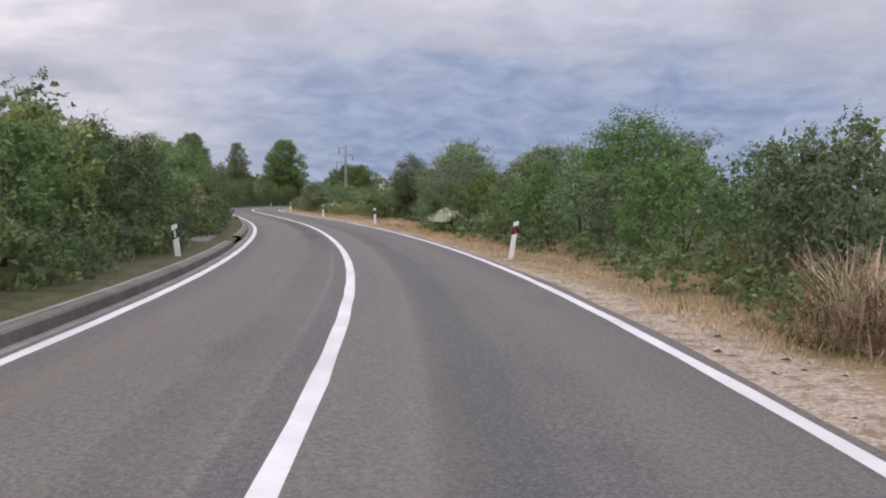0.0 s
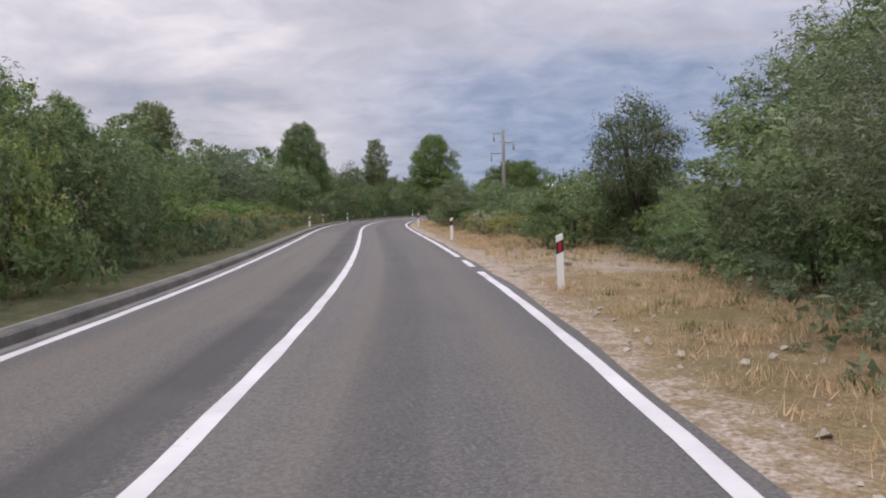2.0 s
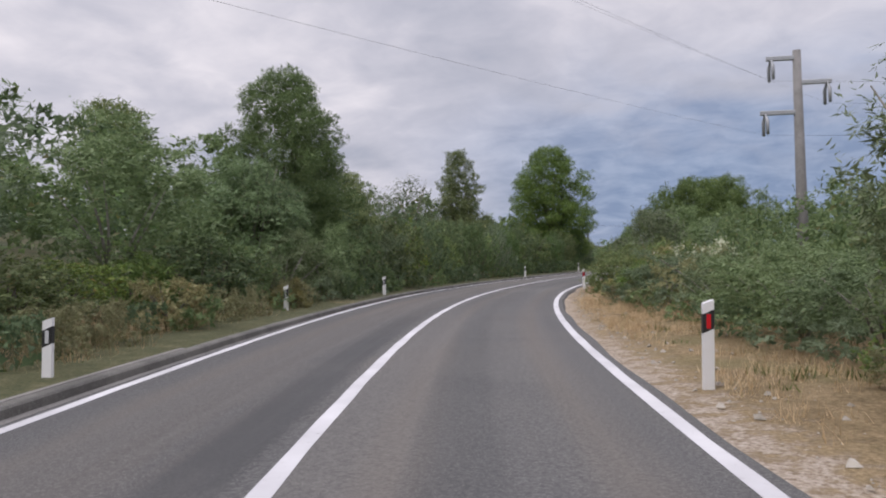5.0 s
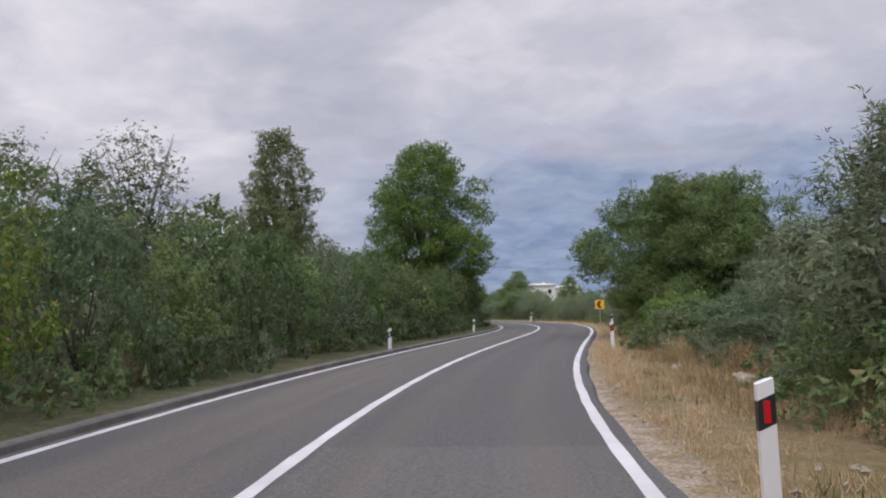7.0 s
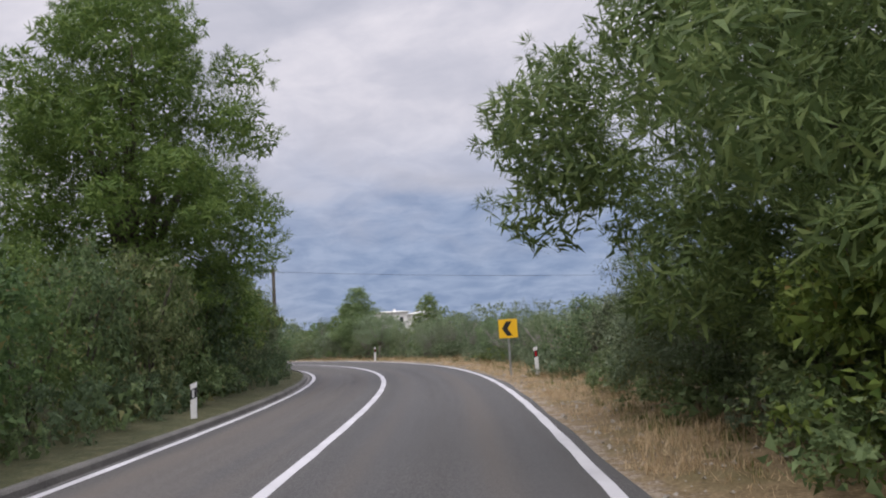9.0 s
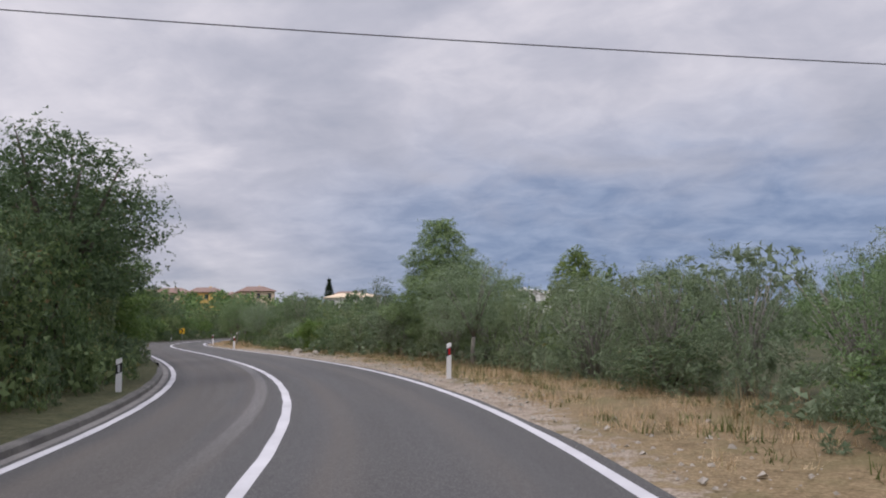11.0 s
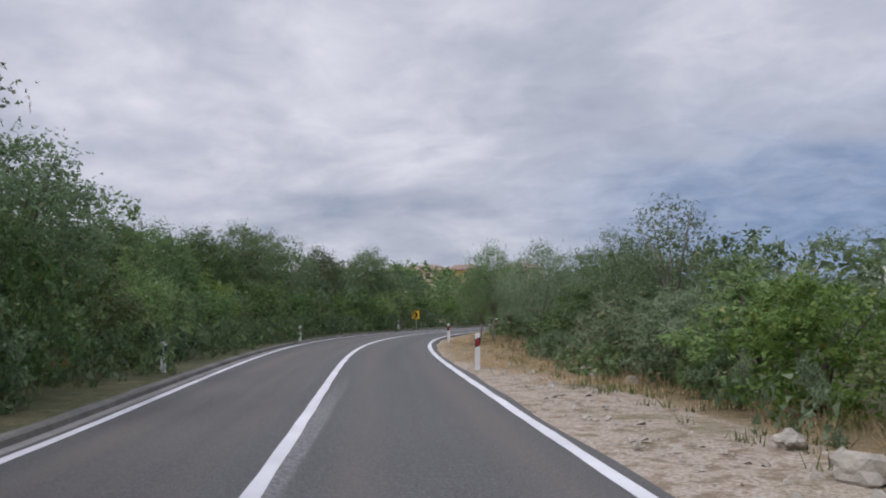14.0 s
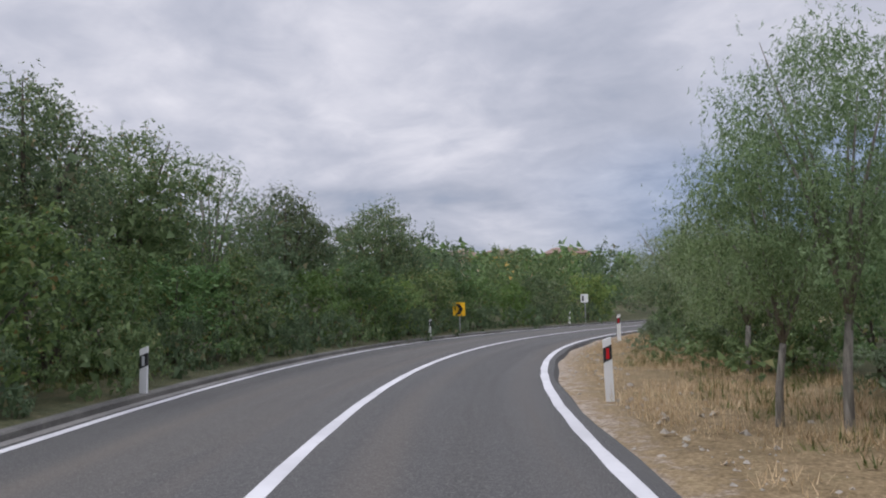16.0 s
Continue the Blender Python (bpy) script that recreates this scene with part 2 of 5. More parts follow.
    col = n.mix(n.math("MULTIPLY", ghost, n.span(coarse, 0.3, 0.7, 0.25, 0.7)), col, (0.328, 0.320, 0.320))
    thin = n.math("ABSOLUTE", n.math("ADD", lat, n.span(s, -1.6, 39.2, 0.42, 0.3)))
    thin = n.math("MULTIPLY", n.span(thin, 0.06, 0.02), n.math("MULTIPLY", n.span(s, 35, 26.7), n.span(streak, 0.3, 0.6)))
    col = n.mix(n.math("MULTIPLY", thin, 0.45), col, (0.257, 0.250, 0.242))
    col = n.mix(n.span(fine_streak, 0.45, 0.75, 0.0, 0.25), col, (0.070, 0.069, 0.070))
    col = n.mix(n.span(grain, 0.47, 0.63, 0.0, 0.80), col, (0.235, 0.226, 0.218))
    col = n.mix(n.span(coarse, 0.60, 0.36, 0.0, 0.55), col, (0.050, 0.049, 0.050))
    track = n.math("MAXIMUM", n.span(wheel, 0.40, 0.05), n.span(wheel2, 0.40, 0.05))
    col = n.mix(n.math("MULTIPLY", track, n.span(streak, 0.35, 0.65, 0.05, 0.32)), col, (0.190, 0.158, 0.130))
    col = n.mix(n.math("MULTIPLY", left_band, 0.20), col, (0.178, 0.154, 0.132))
    col = n.mix(n.math("MULTIPLY", right_band, 0.14), col, (0.182, 0.166, 0.152))
    col = n.mix(n.math("MULTIPLY", past, 0.20), col, (0.070, 0.070, 0.071))
    beside = n.math("MULTIPLY", n.span(n.math("ABSOLUTE", n.math("ADD", lat, n.math("ADD", 0.50, n.math("MULTIPLY", n.math("SUBTRACT", coarse, 0.5), 0.5)))), 0.34, 0.22), early)
    col = n.mix(n.math("MULTIPLY", beside, n.math("MULTIPLY", n.span(s, 24.0, 36.0), n.span(blotch, 0.3, 0.6, 0.40, 0.80))), col, (0.062, 0.062, 0.064))
    col = n.mix(1.0, col, (0.73, 0.73, 0.73), "MULTIPLY")
    finish(n, col, n.span(streak, 0.3, 0.7, 0.72, 0.9), n.bump(grain, 0.5, 0.006), spec=0.35)
    return m


def marking():
    m, n = material("road_paint")
    pos = n.add("ShaderNodeTexCoord").outputs["Object"]
    wear = n.noise(pos, 14.0, 5.0, 0.75)
    dirt = n.noise(pos, 0.8, 4.0, 0.6)
    col = n.ramp(dirt, (0.35, (0.44, 0.43, 0.445)), (0.65, (0.56, 0.55, 0.565)))
    col = n.mix(n.span(wear, 0.60, 0.72, 0.0, 0.65), col, (0.20, 0.19, 0.19))
    finish(n, col, 0.65, n.bump(n.noise(pos, 90.0, 2.0), 0.3, 0.004))
    return m


def concrete(name, lo, hi):
    m, n = material(name)
    pos = n.add("ShaderNodeTexCoord").outputs["Object"]
    a, b, c = n.noise(pos, 1.1, 5.0, 0.65), n.noise(pos, 9.0, 4.0, 0.7), n.noise(pos, 60.0, 2.0)
    col = n.mix(n.span(a, 0.3, 0.7), lo, hi)
    col = n.mix(n.span(b, 0.55, 0.75, 0.0, 0.6), col, (0.06, 0.06, 0.055))
    col = n.mix(n.span(c, 0.5, 0.8, 0.0, 0.3), col, (0.4, 0.39, 0.37))
    finish(n, col, 0.9, n.bump(n.math("ADD", b, n.math("MULTIPLY", c, 0.3)), 0.6, 0.02))
    return m


def soil():
    m, n = material("verge_and_soil")
    uv = n.add("ShaderNodeTexCoord")
    pos = uv.outputs["Object"]
    sep = n.add("ShaderNodeSeparateXYZ", {0: uv.outputs["UV"]})
    lat, s = sep.outputs[0], sep.outputs[1]
    a, b, c, d = n.noise(pos, 0.5, 4.0, 0.6), n.noise(pos, 3.5, 5.0, 0.7), n.noise(pos, 22.0, 3.0, 0.7), n.noise(pos, 90.0, 2.0)
    gravel = n.ramp(c, (0.30, (0.20, 0.150, 0.105)), (0.46, (0.39, 0.315, 0.245)), (0.66, (0.58, 0.505, 0.43)))
    gravel = n.mix(n.span(b, 0.48, 0.62, 0.0, 0.8), gravel, (0.21, 0.155, 0.100))
    straw = n.ramp(n.math("ADD", n.math("MULTIPLY", c, 0.6), n.math("MULTIPLY", b, 0.4)), (0.34, (0.115, 0.085, 0.045)), (0.5, (0.27, 0.195, 0.108)), (0.64, (0.43, 0.33, 0.20)))
    litter = n.ramp(n.math("ADD", n.math("MULTIPLY", c, 0.5), n.math("MULTIPLY", a, 0.5)), (0.36, (0.045, 0.050, 0.028)), (0.5, (0.085, 0.090, 0.045)), (0.66, (0.17, 0.145, 0.085)))
    edge = n.math("ADD", lat, n.math("MULTIPLY", n.math("SUBTRACT", b, 0.5), 2.2))
    bare = n.math("MULTIPLY", n.span(s, 167.3, 198.3), n.span(s, 226.7, 214.6))
    pad = n.math("MULTIPLY", n.span(s, 50.4, 53.4), n.span(s, 61.6, 58.5))
    bare = n.math("ADD", n.math("MULTIPLY", bare, 1.6), n.math("ADD", n.math("MULTIPLY", pad, 4.0), n.span(s, 28.8, 13.4, 0.0, 0.8)))
    bare = n.math("SUBTRACT", bare, n.span(s, 212.5, 222.7, 0.0, 0.45))
    col = n.mix(n.span(n.math("SUBTRACT", edge, bare), 3.25, 3.95), gravel, straw)
    col = n.mix(n.math("MULTIPLY", n.span(a, 0.48, 0.62, 0.0, 0.55), n.span(edge, 3.3, 4.4)), col, (0.165, 0.150, 0.066))
    col = n.mix(n.span(edge, 6.6, 8.4), col, litter)
    moss = n.ramp(n.math("ADD", n.math("MULTIPLY", c, 0.5), n.math("MULTIPLY", b, 0.5)), (0.36, (0.050, 0.058, 0.030)), (0.5, (0.095, 0.100, 0.048)), (0.66, (0.185, 0.160, 0.095)))
    verge = n.mix(n.span(a, 0.52, 0.78, 0.0, 0.35), moss, straw)
    col = n.mix(n.span(lat, -2.4, -2.8), col, verge)
    col = n.mix(n.span(edge, -4.6, -6.0), col, litter)
    col = n.mix(1.0, col, (0.76, 0.76, 0.76), "MULTIPLY")
    finish(n, col, 0.95, n.bump(n.math("ADD", c, n.math("MULTIPLY", d, 0.4)), 0.9, 0.03), spec=0.2)
    return m


def leaf(name, dark, mid, light, warm=None, rough=0.55, thin=0.34):
    """Foliage: each leaf its own tone, each plant its own, slightly translucent."""
    m, n = material(name)
    isle = n.add("ShaderNodeNewGeometry").outputs["Random Per Island"]
    plant = n.add("ShaderNodeObjectInfo").outputs["Random"]
    pos = n.add("ShaderNodeTexCoord").outputs["Object"]
    speck = n.noise(pos, 16.0, 4.0, 0.75)
    tone = n.math("ADD", n.math("MULTIPLY", isle, 0.34), n.math("ADD", n.math("MULTIPLY", n.noise(pos, 2.6, 3.0, 0.6), 0.40), n.math("MULTIPLY", speck, 0.30)))
    tone = n.math("ADD", n.math("MULTIPLY", n.math("SUBTRACT", tone, 0.53), 1.7), 0.51)
    col = n.ramp(tone, (0.2, dark), (0.5, mid), (0.85, light))
    if warm:
        col = n.mix(n.span(n.math("FRACT", n.math("MULTIPLY", isle, 7.31)), 0.93, 0.97, 0.0, 0.7), col, warm)
    col = n.mix(n.span(plant, 0.0, 1.0, 0.0, 0.35), col, mid)
    hue = n.add("ShaderNodeHueSaturation", {0: n.span(plant, 0.0, 1.0, 0.485, 0.515), 1: n.span(n.math("FRACT", n.math("MULTIPLY", plant, 5.7)), 0.0, 1.0, 0.8, 1.1), 2: n.span(n.math("FRACT", n.math("MULTIPLY", plant, 3.3)), 0.0, 1.0, 0.8, 1.2), 4: col}).outputs[0]
    b = n.add("ShaderNodeBsdfPrincipled", {"Base Color": hue, "Roughness": rough, "Specular IOR Level": 0.22, "Normal": n.bump(speck, 0.35, 0.06)})
    t = n.add("ShaderNodeBsdfTranslucent", {0: hue})
    mixed = n.add("ShaderNodeMixShader", {0: thin, 1: b.outputs[0], 2: t.outputs[0]})
    n.add("ShaderNodeOutputMaterial", {0: mixed.outputs[0]})
    return m


def plain(name, colour, rough=0.6, metal=0.0, spots=0.25, scale=8.0, dark=(0.1, 0.1, 0.1)):
    m, n = material(name)
    pos = n.add("ShaderNodeTexCoord").outputs["Object"]
    a, b = n.noise(pos, scale, 5.0, 0.65), n.noise(pos, scale * 8, 3.0, 0.6)
    col = n.mix(n.span(a, 0.5, 0.8, 0.0, spots), colour, dark)
    col = n.mix(n.span(b, 0.55, 0.8, 0.0, spots * 0.5), col, dark)
    finish(n, col, rough, n.bump(b, 0.15, 0.004), metal)
    return m


def bark(name, lo, hi):
    m, n = material(name)
    pos = n.add("ShaderNodeTexCoord").outputs["Object"]
    v = n.add("ShaderNodeMapping", {0: pos, 3: (9.0, 9.0, 1.6)}).outputs[0]
    a, b = n.noise(v, 1.5, 5.0, 0.7, 0.5), n.noise(pos, 1.0, 3.0)
    col = n.mix(n.span(a, 0.35, 0.65), lo, hi)
    finish(n, n.mix(n.span(b, 0.4, 0.7, 0.0, 0.4), col, (0.16, 0.16, 0.13)), 0.95, n.bump(a, 0.9, 0.03), spec=0.2)
    return m


def stone():
    m, n = material("limestone")
    pos = n.add("ShaderNodeTexCoord").outputs["Object"]
    a, b = n.noise(pos, 3.0, 5.0, 0.65), n.noise(pos, 25.0, 3.0, 0.7)
    col = n.ramp(a, (0.3, (0.21, 0.19, 0.16)), (0.55, (0.36, 0.325, 0.28)), (0.75, (0.46, 0.43, 0.38)))
    finish(n, n.mix(n.span(b, 0.55, 0.8, 0.0, 0.5), col, (0.13, 0.12, 0.10)), 0.9, n.bump(b, 0.7, 0.02), spec=0.2)
    return m


ASPHALT, PAINT, SOIL, STONE = asphalt(), marking(), soil(), stone()
CONCRETE, KERB = concrete("gutter_concrete", (0.145, 0.136, 0.126), (0.22, 0.206, 0.192)), concrete("kerb_concrete", (0.065, 0.062, 0.056), (0.135, 0.128, 0.115))
LEAF_OAK = leaf("holm_oak_leaves", (0.056, 0.098, 0.044), (0.123, 0.186, 0.073), (0.212, 0.300, 0.120), (0.299, 0.194, 0.090), 0.55, 0.42)
LEAF_BRIGHT = leaf("bright_shrub_leaves", (0.070, 0.125, 0.036), (0.162, 0.235, 0.066), (0.260, 0.350, 0.110), (0.359, 0.254, 0.090), 0.55, 0.42)
LEAF_OLIVE = leaf("olive_leaves", (0.095, 0.135, 0.062), (0.172, 0.232, 0.112), (0.285, 0.345, 0.200), None, 0.55, 0.36)
LEAF_PINE = leaf("pine_needles", (0.082, 0.132, 0.044), (0.172, 0.242, 0.076), (0.300, 0.365, 0.120), None, 0.55, 0.40)
LEAF_DRY = leaf("drying_shrub_leaves", (0.130, 0.125, 0.050), (0.230, 0.225, 0.095), (0.359, 0.339, 0.164), (0.329, 0.194, 0.085), 0.6, 0.36)
LEAF_BRAMBLE = leaf("bramble_leaves", (0.075, 0.110, 0.036), (0.165, 0.205, 0.070), (0.275, 0.300, 0.120), (0.30, 0.17, 0.08), 0.6, 0.38)
LEAF_CYPRESS = leaf("cypress_scales", (0.016, 0.029, 0.016), (0.031, 0.052, 0.026), (0.058, 0.085, 0.044))
FLOWER = leaf("seed_heads", (0.36, 0.36, 0.25), (0.52, 0.52, 0.40), (0.68, 0.68, 0.57), None, 0.8, 0.3)
STRAW = leaf("dry_grass", (0.27, 0.20, 0.110), (0.42, 0.325, 0.19), (0.54, 0.44, 0.29), (0.25, 0.24, 0.11), 0.7, 0.25)
WEED = leaf("dry_weeds", (0.22, 0.16, 0.085), (0.38, 0.29, 0.17), (0.52, 0.42, 0.27), (0.18, 0.19, 0.08), 0.7, 0.25)
RUST = leaf("rusty_dead_stems", (0.085, 0.045, 0.028), (0.165, 0.085, 0.050), (0.27, 0.165, 0.10), None, 0.8, 0.2)
GREEN_GRASS = leaf("green_grass", (0.06, 0.085, 0.025), (0.12, 0.15, 0.05), (0.22, 0.22, 0.09), (0.34, 0.27, 0.15), 0.6, 0.3)
BARK, OLIVE_BARK = bark("bark", (0.05, 0.042, 0.035), (0.13, 0.11, 0.09)), bark("grey_bark", (0.15, 0.14, 0.125), (0.30, 0.275, 0.25))
WHITE = plain("white_plastic", (0.68, 0.68, 0.69), 0.45, 0.0, 0.18, 6.0, (0.45, 0.43, 0.40))
BLACK = plain("black_film", (0.018, 0.018, 0.02), 0.4)
RED = plain("red_reflector", (0.50, 0.012, 0.02), 0.25, 0.0, 0.15, 20.0, (0.2, 0.01, 0.01))
SILVER = plain("silver_reflector", (0.60, 0.61, 0.64), 0.25, 0.2)
YELLOW = plain("yellow_sign_film", (0.80, 0.46, 0.02), 0.4, 0.0, 0.2, 5.0, (0.5, 0.28, 0.03))
STEEL = plain("galvanised_steel", (0.42, 0.43, 0.44), 0.45, 0.85)
POLE_GREY = concrete("pole_concrete", (0.15, 0.145, 0.14), (0.24, 0.23, 0.225))
POLE_WOOD = bark("tarred_pole_wood", (0.035, 0.028, 0.022), (0.085, 0.068, 0.052))
CABLE = plain("cable_black", (0.02, 0.02, 0.022), 0.5)
CERAMIC = plain("insulator_ceramic", (0.30, 0.31, 0.33), 0.25)


# ---- building helpers ----
def mesh_object(name, verts, faces, mat, parent=None, label="", smooth=False, uv=None):
    """One mesh object from arrays of vertices and faces (all of one size, or lists)."""
    me = bpy.data.meshes.new(name)
    me.from_pydata([tuple(map(float, v)) for v in verts], [], [tuple(map(int, f)) for f in faces])
    if uv is not None:
        layer = me.uv_layers.new(name="UVMap")
        idx = np.empty(len(me.loops), dtype=np.int32)
        me.loops.foreach_get("vertex_index", idx)
        layer.data.foreach_set("uv", np.asarray(uv, dtype=np.float32)[idx].ravel())
    if smooth:
        me.polygons.foreach_set("use_smooth", [True] * len(me.polygons))
    if mat is not None:
        me.materials.append(mat)
    me.update()
    ob = new(name, me)
    if parent is not None:
        ob.parent = parent
    if label:
        ob["label"] = label
    return ob


def part(name, bm, mat, parent=None, label="", smooth=False):
    """Links a bmesh as one mesh object under a thing."""
    me = bpy.data.meshes.new(name)
    bm.to_mesh(me)
    bm.free()
    me.materials.append(mat)
    if smooth:
        me.polygons.foreach_set("use_smooth", [True] * len(me.polygons))
    ob = new(name, me)
    if parent is not None:
        ob.parent = parent
    if label:
        ob["label"] = label
    return ob


def box(sx, sy, sz, at=(0, 0, 0), bevel=0.0, turn=None):
    bm = bmesh.new()
    bmesh.ops.create_cube(bm, size=1.0, matrix=Matrix.Diagonal((sx, sy, sz, 1)))
    if bevel:
        bmesh.ops.bevel(bm, geom=bm.edges[:], offset=bevel, segments=2, affect="EDGES", profile=0.5)
    if turn is not None:
        bmesh.ops.transform(bm, matrix=turn, verts=bm.verts)
    bmesh.ops.translate(bm, vec=Vector(at), verts=bm.verts)
    return bm


def tube_data(points, radii, sides=7):
    """Vertices and faces of a tapering tube along points."""
    pts = [Vector(p) for p in points]
    verts, faces = [], []
    for i, p in enumerate(pts):
        d = (pts[min(i + 1, len(pts) - 1)] - pts[max(i - 1, 0)]).normalized()
        u = d.cross(Vector((0.3, 0.9, 0.12))).normalized()
        v = d.cross(u)
        for k in range(sides):
            a = 2 * math.pi * k / sides
            verts.append(p + (u * math.cos(a) + v * math.sin(a)) * radii[i])
    for i in range(len(pts) - 1):
        for k in range(sides):
            a, b = i * sides + k, i * sides + (k + 1) % sides
            faces.append((a, b, b + sides, a + sides))
    faces.append(tuple(range(sides - 1, -1, -1)))
    faces.append(tuple(range((len(pts) - 1) * sides, len(pts) * sides)))
    return verts, faces


def tube(name, points, radii, mat, parent=None, sides=7, label=""):
    v, f = tube_data(points, radii, sides)
    return mesh_object(name, v, f, mat, parent, label, smooth=True)


def tubes(name, runs, mat, parent=None, sides=6):
    verts, faces = [], []
    for points, radii in runs:
        v, f = tube_data(points, radii, sides)
        base = len(verts)
        verts += v
        faces += [tuple(i + base for i in q) for q in f]
    return mesh_object(name, verts, faces, mat, parent, smooth=True)


def thing(name, label, category, at=(0, 0, 0), yaw=0.0, group="", kind=""):
    ob = new(name)
    ob.empty_display_size = 0.2
    ob.matrix_basis = Matrix.Translation(at) @ Matrix.Rotation(yaw, 4, "Z")
    return tagged(ob, label, category, group, kind)


def strip(name, s_list, lat_z, mat, uv=True):
    """A sheet along the road: for each s a row of (lat, z)."""
    verts, uvs = [], []
    for s in s_list:
        for lat, z in lat_z(s):
            x, y, _ = road_at(s, lat)
            verts.append((x, y, z))
            uvs.append((lat, s))
    w = len(verts) // len(s_list)
    faces = [(i * w + j, i * w + j + 1, (i + 1) * w + j + 1, (i + 1) * w + j) for i in range(len(s_list) - 1) for j in range(w - 1)]
    return mesh_object(name, verts, faces, mat, uv=uvs if uv else None)


# ---- ground: one sheet out to the horizon ----
def axis(lo, hi, step):
    inner = np.arange(lo, hi, step)
    out = np.array([12, 30, 70, 150, 320, 700, 1500, 3200.0])
    return np.r_[lo - out[::-1], inner, inner[-1] + out]


gx, gy = axis(-165, 70, 1.9), axis(-70, 335, 1.9)
GX, GY = np.meshgrid(gx, gy)
fx, fy = GX.ravel(), GY.ravel()
fs, fl = road_coords(fx, fy)
fz = ground_z(fs, fl, fx, fy)
gw = len(gx)
gi = (np.arange(len(gy) - 1)[:, None] * gw + np.arange(gw - 1)).ravel()
ground = mesh_object("ground", np.c_[fx, fy, fz], np.c_[gi, gi + 1, gi + 1 + gw, gi + gw], SOIL, smooth=True, uv=np.c_[fl, fs])
tagged(ground, "stony ground with dry grass and leaf litter", "ground", kind="structure")

# ---- carriageway, gutter, kerb, lines ----
along = np.arange(-55, 332, 1.0)


def crown(lat):
    return 0.012 - 0.004 * abs(lat)


road = strip("road", along, lambda s: [(l, crown(l)) for l in (-(left_w(s) + 0.16), -1.8, -0.9, 0.0, 1.0, 2.0, right_w(s) + 0.10, right_w(s) + 0.21 + 0.025 * math.sin(s * 1.3) + 0.03 * math.sin(s * 0.41))] + [(right_w(s) + 0.31 + 0.025 * math.sin(s * 1.3), -0.12)], ASPHALT)
tagged(road, "grey worn asphalt country road with two lanes", "road", kind="structure")


def kerb_off(s):
    """From the edge line to the kerb's face: the gutter is narrow where the road climbs between the bends."""
    return float(np.interp(s, (86, 100, 158, 176, 215), (0.30, 0.20, 0.20, 0.32, 0.34)))


gutter = strip("gutter", along, lambda s: [(-(left_w(s) + kerb_off(s)), 0.004), (-(left_w(s) + kerb_off(s) * 0.45 + 0.07), -0.010), (-(left_w(s) + 0.155), 0.004)], CONCRETE)
tagged(gutter, "pale concrete gutter strip beside the road", "gutter", kind="structure")

KERB_GAPS = ((-55.0, 30.8), (34.0, 62.0), (62.0, 92.0), (92.0, 124.0), (124.0, 158.0), (158.0, 194.9), (198.7, 228.0), (228.0, 262.0), (262.0, 331.0))
for a, b in KERB_GAPS:
    ss = np.linspace(a, b, int((b - a) / 0.8) + 1)
    rise = lambda s: float(np.interp(s, (-50, 30, 60, 100, 185, 230, 320), (0.15, 0.15, 0.13, 0.11, 0.11, 0.10, 0.10)))
    k = strip("kerb", ss, lambda s: [(-(left_w(s) + kerb_off(s) - 0.01), -0.05), (-(left_w(s) + kerb_off(s)), rise(s) - 0.025), (-(left_w(s) + kerb_off(s) + 0.03), rise(s)), (-(left_w(s) + kerb_off(s) + 0.16 + 0.015 * math.sin(s * 2.1)), rise(s) + 0.004), (-(left_w(s) + kerb_off(s) + 0.19), rise(s) - 0.25)], KERB)
    tagged(k, "weathered dark concrete kerb along the gutter", "kerb", kind="structure")
    if a < 92:
        c = strip("coping", ss, lambda s: [(-(left_w(s) + kerb_off(s) + 0.155), rise(s) - 0.02), (-(left_w(s) + kerb_off(s) + 0.16), rise(s) + 0.012), (-(left_w(s) + kerb_off(s) + 0.24), rise(s) + 0.012), (-(left_w(s) + kerb_off(s) + 0.25), rise(s) - 0.06)], CONCRETE)
        tagged(c, "pale concrete edging on top of the kerb", "kerb", kind="structure")
verge = strip("verge", along, lambda s: [(-(left_w(s) + 2.4), 0.06), (-(left_w(s) + 1.9), 0.16 + 0.03 * math.sin(s * 0.9)), (-(left_w(s) + 1.2), 0.13 + 0.02 * math.sin(s * 1.7)), (-(left_w(s) + kerb_off(s) + 0.30), 0.11), (-(left_w(s) + kerb_off(s) + 0.10), 0.07)], SOIL)
tagged(verge, "grassy soil behind the kerb", "verge", kind="structure")
# drain inlets where the kerb is broken
for s in (32.4, 196.8):
    x, y, a = road_at(s, -(float(left_w(s)) + 0.95))
    slab = thing("drain_inlet", "mossy concrete drain slab set back behind the kerb", "drain", (x, y, 0.0), a)
    part("cover", box(0.62, 3.4, 0.07, (-0.42, 0, 0.13), 0.02), CONCRETE, slab)
    part("back_wall", box(0.10, 3.4, 0.30, (-0.60, 0, 0.0), 0.02), KERB, slab)
    part("apron", box(0.62, 2.6, 0.06, (0.05, 0, -0.02), 0.01), CONCRETE, slab)


def line(name, ss, lat_of, width, label):
    ob = strip(name, ss, lambda s: [(lat_of(s) - width / 2 + 0.008 * math.sin(s * 3.1), crown(lat_of(s)) + 0.004), (lat_of(s) + width / 2 + 0.008 * math.sin(s * 2.3 + 1), crown(lat_of(s)) + 0.004)], PAINT)
    return tagged(ob, label, "road marking", kind="structure")


